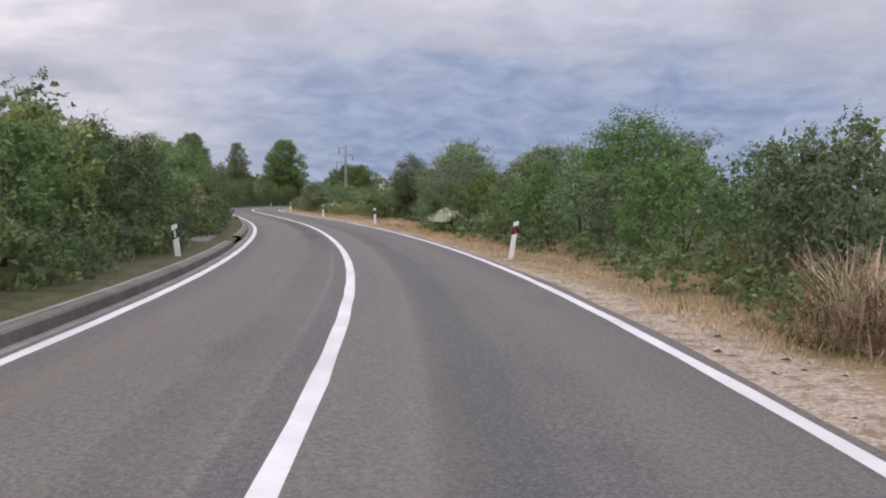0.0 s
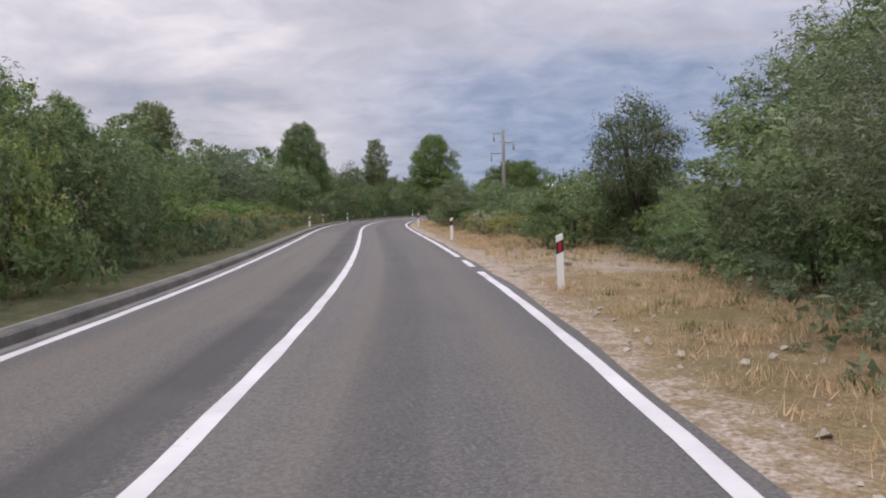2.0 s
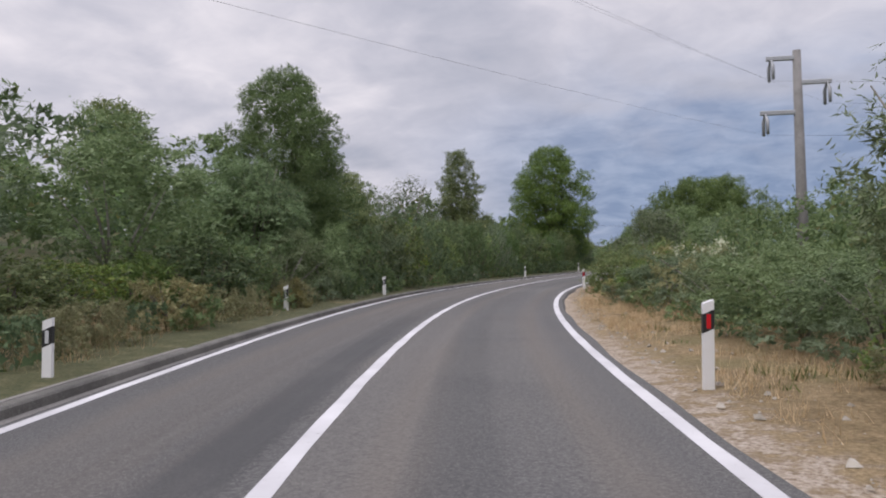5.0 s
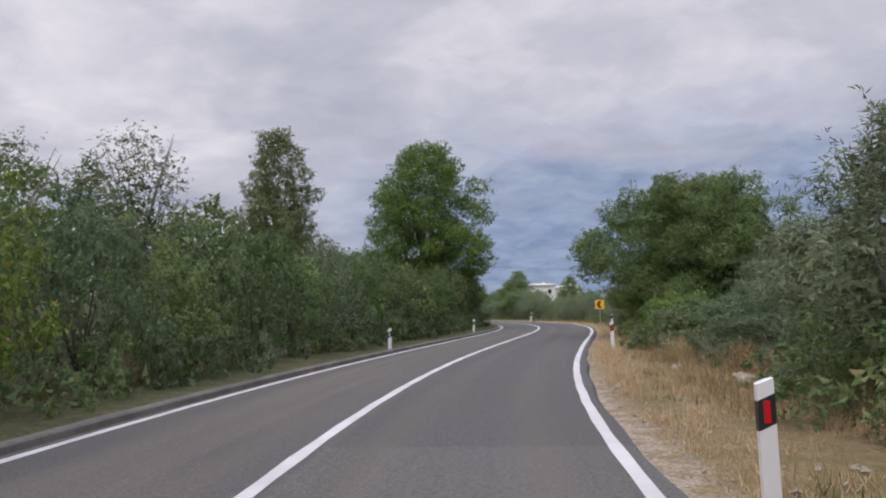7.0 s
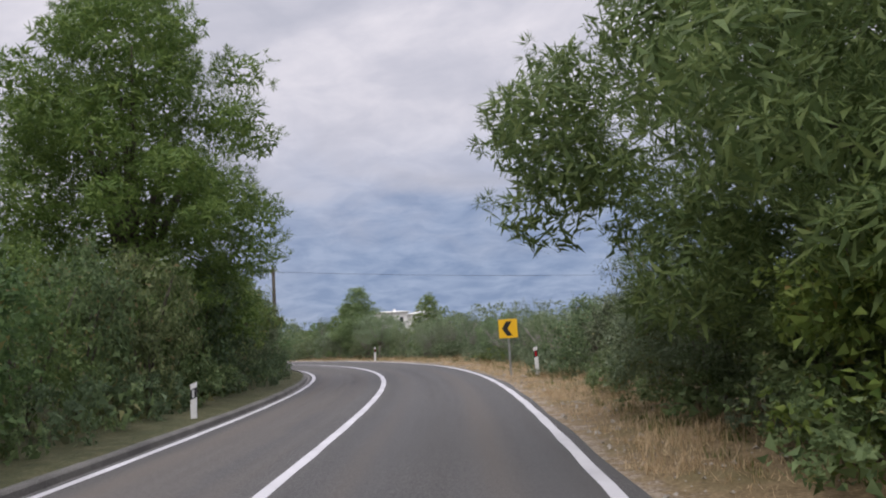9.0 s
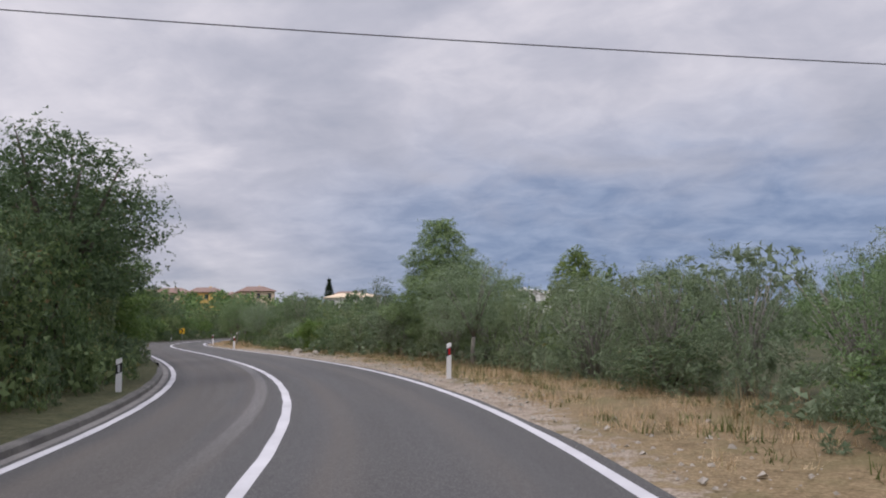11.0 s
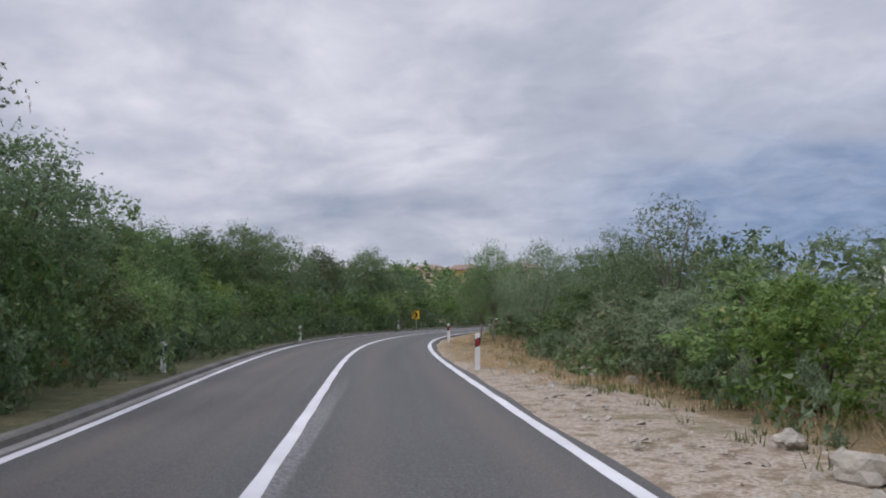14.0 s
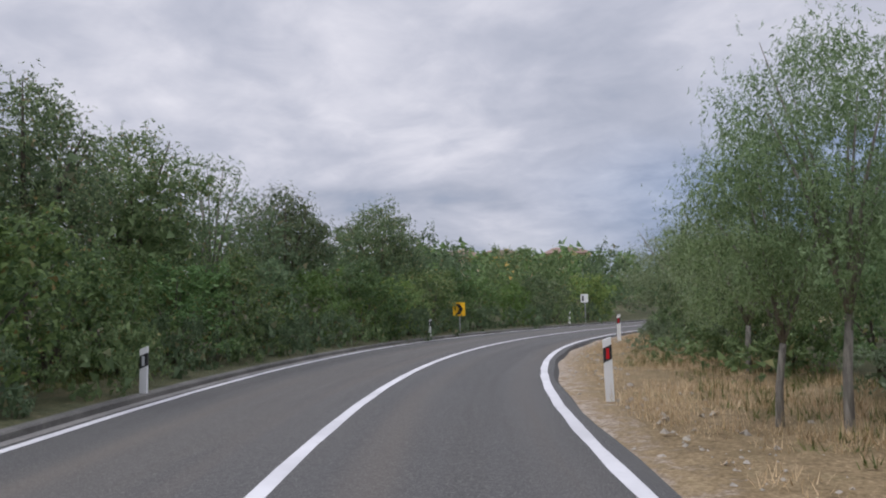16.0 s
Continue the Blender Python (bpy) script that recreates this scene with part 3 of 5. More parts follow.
line("centre_line", along, lambda s: 0.0, 0.15, "solid white painted centre line")
line("edge_line", along, lambda s: -float(left_w(s)), 0.14, "solid white painted edge line")
for a, b in ((-55, 52.4), (53.7, 55.7), (57.0, 331)):
    line("edge_line", np.linspace(a, b, max(3, int(b - a))), lambda s: float(right_w(s)), 0.14, "white painted edge line along the verge")


# ---- delineator posts ----
def delineator(reflector, label):
    root = thing("delineator_post", label, "roadside post", group="delineator posts")
    h, w, d = 0.92, 0.115, 0.085
    prof = [(-w / 2, -d / 2), (w / 2, -d / 2), (w / 2, d * 0.15), (w * 0.3, d / 2), (-w * 0.3, d / 2), (-w / 2, d * 0.15)]

    def section(z0, z1, tilt0, tilt1, grow):
        bm = bmesh.new()
        lo = [bm.verts.new((x * grow, y * grow, z0 + tilt0 * x)) for x, y in prof]
        hi = [bm.verts.new((x * grow, y * grow, z1 + tilt1 * x)) for x, y in prof]
        bm.faces.new(lo[::-1])
        bm.faces.new(hi)
        for i in range(6):
            bm.faces.new((lo[i], lo[(i + 1) % 6], hi[(i + 1) % 6], hi[i]))
        return bm

    part("body", section(-0.15, h - 0.03, 0.0, 0.35, 1.0), WHITE, root)
    part("band", section(h - 0.335, h - 0.135, 0.45, 0.45, 1.03), BLACK, root, "black slanted band")
    part("reflector", box(0.045, 0.006, 0.15, (0, -d / 2 * 1.03 - 0.003, h - 0.235), 0.002), reflector, root)
    return root


right_post = delineator(RED, "white plastic roadside post with black band and red reflector")
left_post = delineator(SILVER, "white plastic roadside post with black band and silver reflector")
RIGHT_POSTS = ((9.0, 4.0), (26.4, 4.00), (49.5, 3.85), (68.1, 3.83), (88.6, 3.72), (113.0, 3.73), (134.1, 4.25), (158.7, 4.76), (185.6, 4.26), (220.6, 3.35), (237.5, 3.43), (255.0, 3.7))
LEFT_POSTS = ((25.5, 3.63), (89.2, 3.70), (100.3, 4.17), (108.9, 3.64), (133.0, 3.12), (150.5, 3.30), (183.7, 3.34), (219.5, 3.70), (238.2, 3.60), (256.6, 4.20), (270.5, 4.3))
tilt = random.Random(4)
for proto, rows, sign in ((right_post, RIGHT_POSTS, 1), (left_post, LEFT_POSTS, -1)):
    for i, (s, lat) in enumerate(rows):
        x, y, z, a = ground_at(s, sign * lat)
        lean = 0.14 if (sign > 0 and i == 1) else (-0.10 if (sign < 0 and i == 0) else tilt.uniform(-0.03, 0.03))
        m = Matrix.Translation((x, y, z)) @ Matrix.Rotation(a, 4, "Z") @ Matrix.Rotation(lean, 4, "Y") @ Matrix.Rotation(tilt.uniform(-0.03, 0.03), 4, "X")
        if i == 0:
            proto.matrix_basis = m
        else:
            copy_thing(proto, m)


# ---- signs ----
def chevron_sign(s, lat, pointing, height):
    x, y, z, a = ground_at(s, lat)
    way_text = "left" if pointing < 0 else "right"
    root = thing("chevron_sign", "yellow square bend sign with black arrow on a steel post", "road sign", (x, y, z), a)
    part("post", box(0.06, 0.06, height + 0.25, (0, 0.03, (height + 0.25) / 2 - 0.2), 0.012), STEEL, root)
    part("plate", box(0.60, 0.012, 0.60, (0, -0.02, height), 0.004), YELLOW, root)
    bm = bmesh.new()
    k = pointing
    out = [(-0.13 * k, 0.23), (0.05 * k, 0.23), (0.20 * k, 0.0), (0.05 * k, -0.23), (-0.13 * k, -0.23), (0.02 * k, 0.0)]
    f = bm.faces.new([bm.verts.new((px, -0.031, height + pz)) for px, pz in out])
    r = bmesh.ops.extrude_face_region(bm, geom=[f])
    bmesh.ops.translate(bm, vec=(0, 0.004, 0), verts=[v for v in r["geom"] if isinstance(v, bmesh.types.BMVert)])
    part("arrow", bm, BLACK, root)
    return root


chevron_sign(159.4, 4.05, -1, 1.52)
chevron_sign(259.4, -4.25, 1, 1.25)
x, y, z, a = ground_at(272.5, -4.5)
back = thing("sign_back", "grey back of a small road sign on a steel post", "road sign", (x, y, z), a)
part("post", box(0.06, 0.06, 1.9, (0, 0.03, 0.85), 0.012), STEEL, back)
part("plate", box(0.50, 0.012, 0.50, (0, -0.02, 1.65), 0.004), WHITE, back)
part("panel", box(0.12, 0.006, 0.34, (-0.1, -0.03, 1.65), 0.002), BLACK, back)


# ---- power poles and lines ----
PX, PY = -17.4, 89.4
pz = ground_at(112.0, 10.5)[2] - 0.1
pole = thing("power_pole", "tall grey concrete power pole with three staggered crossarms", "power pole", (PX, PY, pz), 0.35)
tube("shaft", [(0, 0, -0.5), (0, 0, 4), (0, 0, 8.45)], [0.20, 0.17, 0.13], POLE_GREY, pole, 10)
ARMS = ((8.2, -0.9), (7.35, 1.0), (6.35, -1.15))
for az, ax in ARMS:
    arm = part("crossarm", box(abs(ax) + 0.2, 0.14, 0.15, (ax / 2, 0, az), 0.015), STEEL, pole)
    v, f = [], []
    for dy in (-0.22, 0.22):
        tv, tf = tube_data([(ax * 0.95, dy * 0.2, az - 0.05), (ax * 0.95, dy, az - 0.30), (ax * 0.95, dy, az - 0.75)], [0.035, 0.06, 0.05], 6)
        base = len(v)
        v, f = v + tv, f + [tuple(i + base for i in q) for q in tf]
    mesh_object("insulator", v, f, CERAMIC, arm, smooth=True)


def cable(name, a, b, sag, r, label):
    a, b = Vector(a), Vector(b)
    pts = [a.lerp(b, t) - Vector((0, 0, sag * 4 * t * (1 - t))) for t in np.linspace(0, 1, 25)]
    ob = tube(name, pts, [r] * 25, CABLE, sides=5)
    return tagged(ob, label, "cable", "overhead cables")


turn = Matrix.Rotation(0.35, 3, "Z")
for az, ax in ARMS:
    tip = Vector((PX, PY, pz)) + turn @ Vector((ax * 0.95, 0, az - 0.75))
    cable("power_line", tip, tip + Vector((-22, -88, 1.0)), 1.2, 0.002, "thin bare overhead power line")
    cable("power_line", tip, tip + Vector((70, 40, 3)), 1.2, 0.0028, "thin bare overhead power line")

POLE_S = 175.9
wz = ground_at(POLE_S, -3.9)[2]
wx, wy, _ = (float(v) for v in road_at(POLE_S, -3.9))
wood = thing("telephone_pole", "dark tarred wooden telephone pole beside the kerb", "telephone pole", (wx, wy, wz), 0.2)
tube("shaft", [(0, 0, -0.4), (0.02, 0, 2.5), (0.05, 0, 5.55)], [0.12, 0.105, 0.08], POLE_WOOD, wood, 9)
part("bracket", box(0.30, 0.05, 0.05, (0.08, 0, 5.32), 0.01), STEEL, wood)
cable("telephone_line", (wx + 0.1, wy, wz + 5.30), (-14.2, 160.9, 4.05), 0.25, 0.008, "black telephone cable across the road")


# ---- foliage ----
def leaf_array(pts, out, size, slim, per, rng, droop=0.0, jitter=0.9, facing=1.0):
    """Corners of many separate pointed leaves: sprigs of `per` leaves at pts, their faces turned about along out."""
    k = len(pts) * per
    base = np.repeat(pts, per, 0)
    o = np.repeat(out, per, 0)
    o = o / (np.linalg.norm(o, axis=1, keepdims=True) + 1e-9)
    face = o * facing * 1.3 + rng.normal(0, 0.5, (k, 3)) + np.array((0, 0, 0.25 * facing))
    d = rng.normal(0, jitter, (k, 3)) + o * 0.55
    d[:, 2] -= droop
    d -= face * ((d * face).sum(1) / ((face * face).sum(1) + 1e-9))[:, None]
    d /= np.linalg.norm(d, axis=1, keepdims=True) + 1e-9
    side = np.cross(d, face)
    side /= np.linalg.norm(side, axis=1, keepdims=True) + 1e-9
    ln = (size * rng.uniform(0.6, 1.4, k))[:, None]
    wd = ln * slim
    lift = np.cross(side, d)
    skew = rng.uniform(0.2, 0.5, (k, 1))
    return np.stack([base + d * ln * skew * 0.4 + side * wd * 0.5, base + d * ln + lift * wd * 0.1, base + d * ln * skew - side * wd * 0.5], 1)


def leaves_mesh(name, *arrays):
    """One mesh of separate three-cornered leaves."""
    v = np.concatenate(arrays)
    k = len(v)
    me = bpy.data.meshes.new(name)
    me.vertices.add(3 * k)
    me.vertices.foreach_set("co", v.astype(np.float32).ravel())
    me.loops.add(3 * k)
    me.loops.foreach_set("vertex_index", np.arange(3 * k, dtype=np.int32))
    me.polygons.add(k)
    me.polygons.foreach_set("loop_start", np.arange(0, 3 * k, 3, dtype=np.int32))
    me.update(calc_edges=True)
    me.validate()
    return me


def filling(lobes, share, size, cover, rng, slim=0.7):
    """Older leaves deeper in the crown, behind its outer shell, that close it to the light."""
    ps, ds = [], []
    cs, rs = np.array([l[0] for l in lobes], float), np.array([l[1] for l in lobes], float)
    for c, r in zip(cs, rs):
        k = max(int(cover * 4 * math.pi * (r.mean() * share) ** 2 / (0.4 * slim * size * size)), 4)
        d = rng.normal(0, 1, (k, 3))
        d /= np.linalg.norm(d, axis=1, keepdims=True)
        q = c + d * r * share * rng.uniform(0.72, 1.0, (k, 1))
        deep = ((((q[:, None] - cs) / rs) ** 2).sum(2) < (share * 0.66) ** 2).any(1)
        keep = ~deep & (q[:, 2] > 0.02)
        ps.append(q[keep])
        ds.append(d[keep])
    return leaf_array(np.concatenate(ps), np.concatenate(ds), size, slim, 1, rng, 0.0, 1.0, 0.9)


def inside_points(lobes, count, rng, fill=0.60):
    """Points all through the lobes, for the leaves deep in a crown."""
    vol = np.array([r[0] * r[1] * r[2] for _, r in lobes])
    pick = rng.choice(len(lobes), count, p=vol / vol.sum())
    c = np.array([l[0] for l in lobes], float)[pick]
    r = np.array([l[1] for l in lobes], float)[pick]
    d = rng.normal(0, 1, (count, 3))
    d /= np.linalg.norm(d, axis=1, keepdims=True)
    p = c + d * r * fill * (rng.random((count, 1)) ** (1 / 3))
    p[:, 2] = np.maximum(p[:, 2], 0.05)
    return p, d


def leaf_mesh(name, *args):
    return leaves_mesh(name, leaf_array(*args))


def lobe_points(lobes, count, rng, depth=0.34, clump=16, puff=0.17):
    """Points in clumps over the skins of ellipsoid lobes (centre, radii), with their outward directions."""
    areas = np.array([(r[0] * r[1] + r[1] * r[2] + r[0] * r[2]) for _, r in lobes])
    seeds = max(count // clump, 1)
    ps, ds = [], []
    got = 0
    for _ in range(12):
        pick = rng.choice(len(lobes), seeds, p=areas / areas.sum())
        c = np.array([l[0] for l in lobes], float)[pick]
        r = np.array([l[1] for l in lobes], float)[pick]
        d = rng.normal(0, 1, (seeds, 3))
        d /= np.linalg.norm(d, axis=1, keepdims=True)
        d[:, 2] = np.where(d[:, 2] < -0.6, -d[:, 2], d[:, 2])
        rad = 1 - depth * rng.random(seeds) ** 1.4 + 0.04 * rng.normal(0, 1, seeds)
        p = c + d * r * rad[:, None]
        keep = p[:, 2] > 0.03
        for cc, rr in lobes:
            keep &= (((p - np.array(cc)) / np.array(rr)) ** 2).sum(1) > 0.45
        ps.append(p[keep])
        ds.append(d[keep])
        got += keep.sum()
        if got >= seeds:
            break
    p, d = np.concatenate(ps)[:seeds], np.concatenate(ds)[:seeds]
    p, d = np.repeat(p, clump, 0), np.repeat(d, clump, 0)
    off = rng.normal(0, puff, p.shape)
    p = p + off * np.array((1, 1, 0.8))
    d = d + off / max(puff, 0.05) * 0.85
    p[:, 2] = np.maximum(p[:, 2], 0.02)
    return p, d


def needle_tufts(centres, out, reach, per, wide, rng):
    """Brushes of needles that radiate from twig ends, more of them outwards and upwards."""
    k = len(centres) * per
    c = np.repeat(centres, per, 0)
    o = np.repeat(out / (np.linalg.norm(out, axis=1, keepdims=True) + 1e-9), per, 0)
    r = np.repeat(reach * rng.uniform(0.65, 1.25, len(centres)), per)
    d = rng.normal(0, 0.85, (k, 3)) + o * 0.35 + np.array((0, 0, 0.40))
    d /= np.linalg.norm(d, axis=1, keepdims=True)
    side = np.cross(d, o + rng.normal(0, 0.45, (k, 3)) + np.array((0, 0, 0.25)))
    side /= np.linalg.norm(side, axis=1, keepdims=True) + 1e-9
    a = c + d * (r * rng.uniform(0.0, 0.45, k))[:, None]
    b = c + d * (r * rng.uniform(0.75, 1.1, k))[:, None]
    side *= (wide * rng.uniform(0.6, 1.3, k))[:, None]
    return np.stack([a - side * 0.5, a + side * 0.5, b], 1)


def shoots(p, d, count, length, rng, leaves=7):
    """Leaves along thin shoots that stand out of the crown and break its outline."""
    pick = rng.choice(len(p), count)
    way_ = d[pick] / (np.linalg.norm(d[pick], axis=1, keepdims=True) + 1e-9) + rng.normal(0, 0.25, (count, 3)) + np.array((0, 0, 0.9))
    way_ /= np.linalg.norm(way_, axis=1, keepdims=True)
    ln = length * rng.uniform(0.3, 1.0, count) ** 1.3
    t = np.linspace(0.05, 1, leaves)
    q = p[pick][:, None] + way_[:, None] * (ln[:, None] * t)[..., None]
    return q.reshape(-1, 3), np.repeat(way_, leaves, 0) + rng.normal(0, 0.5, (count * leaves, 3))


def shrub_lobes(rng, width, height, count, low=0.0):
    """A few large lobes, with small billows standing out of their skins."""
    big = [((0, 0, height * 0.36), (width * 0.34, width * 0.34, height * 0.38))]
    for _ in range(max(count // 2, 3)):
        a, q = rng.uniform(0, 2 * math.pi), math.sqrt(rng.random())
        x, y = math.cos(a) * q * width * 0.30, math.sin(a) * q * width * 0.30
        r = width * rng.uniform(0.18, 0.27)
        top = height * (1 - 0.42 * q * q) * rng.uniform(0.74, 0.96)
        z = max(top - r, 0.25 * r) * rng.uniform(0.55, 1.0)
        big.append(((x, y, max(z, low)), (r, r * rng.uniform(0.8, 1.2), max(top - z, r * 0.6))))
    out = list(big)
    for _ in range(int(count * 1.8)):
        c, r = big[rng.integers(len(big))]
        d = rng.normal(0, 1, 3)
        d[2] = abs(d[2]) * 0.8 if rng.random() < 0.7 else -0.3 * abs(d[2])
        d /= np.linalg.norm(d)
        k = width * rng.uniform(0.07, 0.14)
        at = np.array(c) + d * np.array(r) * 0.92
        at[2] = min(max(at[2], 0.2 * k), height - k * 0.7)
        out.append((tuple(at), (k, k * rng.uniform(0.8, 1.2), k * rng.uniform(0.7, 1.0))))
    return out


PROTOS = {}


def register(kind, root, height, width):
    """Keep a pattern plant with its true height and width."""
    me = next(o.data for o in root.children if o.name.startswith(("foliage", "crown")))
    co = np.empty(3 * len(me.vertices), dtype=np.float32)
    me.vertices.foreach_get("co", co)
    co = co.reshape(-1, 3)
    height = float(np.percentile(co[:, 2], 99.3))
    width = float(np.percentile(np.hypot(co[:, 0], co[:, 1]), 97)) * 2
    PROTOS.setdefault(kind, []).append((root, height, width))


def stems(rng, width, height, count, thick):
    runs = []
    for _ in range(count):
        a, q = rng.uniform(0, 2 * math.pi), rng.uniform(0.1, 0.34)
        tip = (math.cos(a) * width * q, math.sin(a) * width * q, height * rng.uniform(0.45, 0.72))
        mid_ = (tip[0] * 0.35 + rng.normal(0, 0.06), tip[1] * 0.35 + rng.normal(0, 0.06), tip[2] * 0.5)
        runs.append(([(rng.normal(0, 0.06), rng.normal(0, 0.06), -0.15), mid_, tip], [thick, thick * 0.65, thick * 0.2]))
    return runs


def make_shrub(kind, seed, width, height, mat, size, slim, per, count, label, lobes=9, droop=0.0, name="shrub", twig=BARK, flower=0, sprout=0.0, dense=0.80, inner=0.125, cover=0.20, inner_slim=0.6, branches=6):
    rng = np.random.default_rng(seed)
    root = thing(name, label, "shrub", group="roadside shrubs")
    ls = shrub_lobes(rng, width, height, lobes)
    p, d = lobe_points(ls, count, rng, 0.24, 18, 0.027 * width)
    quads = [leaf_array(p, d, size, slim, per, rng, droop)]
    if sprout:
        high = p[:, 2] > height * 0.45
        sp, sd = shoots(p[high], d[high], int(130 * sprout), height * 0.10, rng)
        quads.append(leaf_array(sp, sd, size * 0.9, slim * 0.8, 2, rng, 0.0, 0.5, 0.3))
    me = leaves_mesh("foliage", *quads, filling(ls, dense - 0.12, inner, cover, rng, inner_slim))
    me.materials.append(mat)
    fol = new("foliage", me)
    fol.parent = root
    tubes("trunk", stems(rng, width, height, branches, 0.035), twig, root, 5)
    if flower:
        q, e = lobe_points(ls, flower, rng, 0.06, 10, 0.07)
        keep = (q[:, 2] > height * 0.45) & (wobble(q[:, 0] * 3, q[:, 1] * 3 + q[:, 2] * 2, 0.8) > -0.1)
        fm = leaf_mesh("seed_fluff", q[keep], e[keep], 0.055, 0.7, 5, rng, 0, 1.2)
        fm.materials.append(FLOWER)
        fo = new("seed_fluff", fm)
        fo.parent = root
        tagged(fo, "creamy white seed heads", kind="stuff")
    register(kind, root, height, width)


def limb_runs(rng, height, fork, spread, count, thick, lean=0.0):
    """Trunk and limbs: one trunk to the fork, limbs from it out into the crown."""
    bend = (rng.normal(0, 0.1) + lean, rng.normal(0, 0.1))
    top = (bend[0], bend[1], fork)
    runs = [([(0, 0, -0.3), (bend[0] * 0.3, bend[1] * 0.3, fork * 0.5), top], [thick * 1.25, thick, thick * 0.85])]
    for i in range(count):
        a = 2 * math.pi * i / count + rng.uniform(-0.4, 0.4)
        end = (top[0] + math.cos(a) * spread * rng.uniform(0.6, 1.0), top[1] + math.sin(a) * spread * rng.uniform(0.6, 1.0), height * rng.uniform(0.68, 0.95))
        midp = ((top[0] * 1.2 + end[0]) / 2.2, (top[1] * 1.2 + end[1]) / 2.2, fork + (end[2] - fork) * 0.55)
        runs.append(([top, midp, end], [thick * 0.6, thick * 0.38, thick * 0.08]))
    return runs


def make_tree(kind, seed, name, label, height, width, fork, thick, mat, bark_mat, size, slim, per, count, lobe_rows, limbs, droop=0.0, jitter=0.9, inner=600, deep=0.4, extra_shoots=0, clump=10, puff=0.20, facing=1.0, needles=False, dense=0.74, inner_size=0.27, inner_cover=0.24):
    rng = np.random.default_rng(seed)
    root = thing(name, label, "tree")
    tubes("trunk", limb_runs(rng, height * (0.82 if name == "pine_tree" else 1.0), fork, width * (0.20 if name == "pine_tree" else 0.33), limbs, thick), bark_mat, root, 8)
    ls = lobe_rows(rng, height, width)
    if needles:
        p, d = lobe_points(ls, count, rng, 0.16, 5, 0.10)
        sp, sd = shoots(p[d[:, 2] > 0], d[d[:, 2] > 0], inner, 0.26, rng, 4)
        me = leaves_mesh("crown", needle_tufts(p, d, size, per, slim, rng), needle_tufts(sp, sd, size * 0.7, 4, slim, rng), filling(ls, 0.78, inner_size, 0.50, rng, 0.22))
        me.materials.append(mat)
        new("crown", me).parent = root
        register(kind, root, height, width)
        return
    p, d = lobe_points(ls, count, rng, 0.30, clump, puff)
    quads = [leaf_array(p, d, size, slim, per, rng, droop, jitter, facing)]
    if inner:
        ip, idr = inside_points(ls, inner, rng)
        quads.append(leaf_array(ip, idr, deep, 0.62, 1, rng, 0.0, 1.0, 0.3))
    if extra_shoots:
        sp, sd = shoots(p, d, extra_shoots // 5, width * 0.055, rng, 6)
        quads.append(leaf_array(sp, sd, size * 0.65, slim * 0.9, 3 if per > 3 else 2, rng, 0.0, 0.5, 0.3))
    if dense:
        quads.append(filling(ls, dense - 0.1, 0.11, inner_cover, rng, slim * 1.1))
    me = leaves_mesh("crown", *quads)
    me.materials.append(mat)
    ob = new("crown", me)
    ob.parent = root
    register(kind, root, height, width)


def puffs(rows, count_scale=1.0):
    """Lobes in tiers: rows of (height share, reach share, puff size share, count)."""
    def build(rng, height, width):
        out = []
        for hz, reach, puff, count in rows:
            for i in range(int(count * count_scale)):
                a = 2 * math.pi * (i + rng.uniform(-0.3, 0.3)) / max(count, 1) + hz * 9
                q = reach * width * 0.5 * rng.uniform(0.75, 1.05)
                r = puff * width * rng.uniform(0.8, 1.2)
                out.append(((math.cos(a) * q, math.sin(a) * q, height * hz + rng.normal(0, 0.02 * height)), (r, r, r * rng.uniform(0.55, 0.8))))
        return out
    return build


def boughs(profile, count, puff=(0.060, 0.105)):
    """Lobes of a pine: many small cushions on the ends of boughs, and a filled middle. profile: (height share, reach share)."""
    hs, rs = zip(*profile)

    def build(rng, height, width):
        out = []
        for hz in np.linspace(hs[0] + 0.04, 0.90, 9):
            r = float(np.interp(hz, hs, rs)) * width * 0.34
            out.append(((rng.normal(0, 0.04) * width, rng.normal(0, 0.04) * width, height * hz), (r, r, height * 0.085)))
        for i in range(count):
            hz = hs[0] + (0.985 - hs[0]) * ((i + rng.random()) / count) ** 0.9
            a = i * 2.39996 + rng.uniform(-0.5, 0.5)
            q = float(np.interp(hz, hs, rs)) * width * 0.5 * rng.uniform(0.45, 0.96)
            r = width * rng.uniform(*puff) * (0.6 + 0.4 * float(np.interp(hz, hs, rs)))
            out.append(((math.cos(a) * q, math.sin(a) * q, height * hz - r * 0.4), (r * 1.1, r * 1.1, r * rng.uniform(0.75, 1.0))))
        return out
    return build


ROUND = puffs(((0.40, 0.62, 0.15, 9), (0.50, 0.25, 0.22, 3), (0.56, 0.72, 0.15, 11), (0.70, 0.62, 0.15, 10), (0.72, 0.15, 0.20, 2), (0.82, 0.42, 0.13, 7), (0.91, 0.18, 0.11, 4)))
SPIRE = boughs(((0.06, 0.70), (0.25, 0.95), (0.45, 0.82), (0.65, 0.56), (0.82, 0.34), (1.0, 0.08)), 64, (0.075, 0.125))
TOWER = boughs(((0.04, 0.50), (0.18, 0.78), (0.36, 1.0), (0.58, 0.96), (0.74, 0.76), (0.88, 0.50), (1.0, 0.16)), 110, (0.065, 0.110))
DOME = boughs(((0.18, 0.55), (0.30, 0.85), (0.48, 1.0), (0.66, 0.97), (0.82, 0.80), (0.93, 0.55), (1.0, 0.25)), 130, (0.055, 0.095))

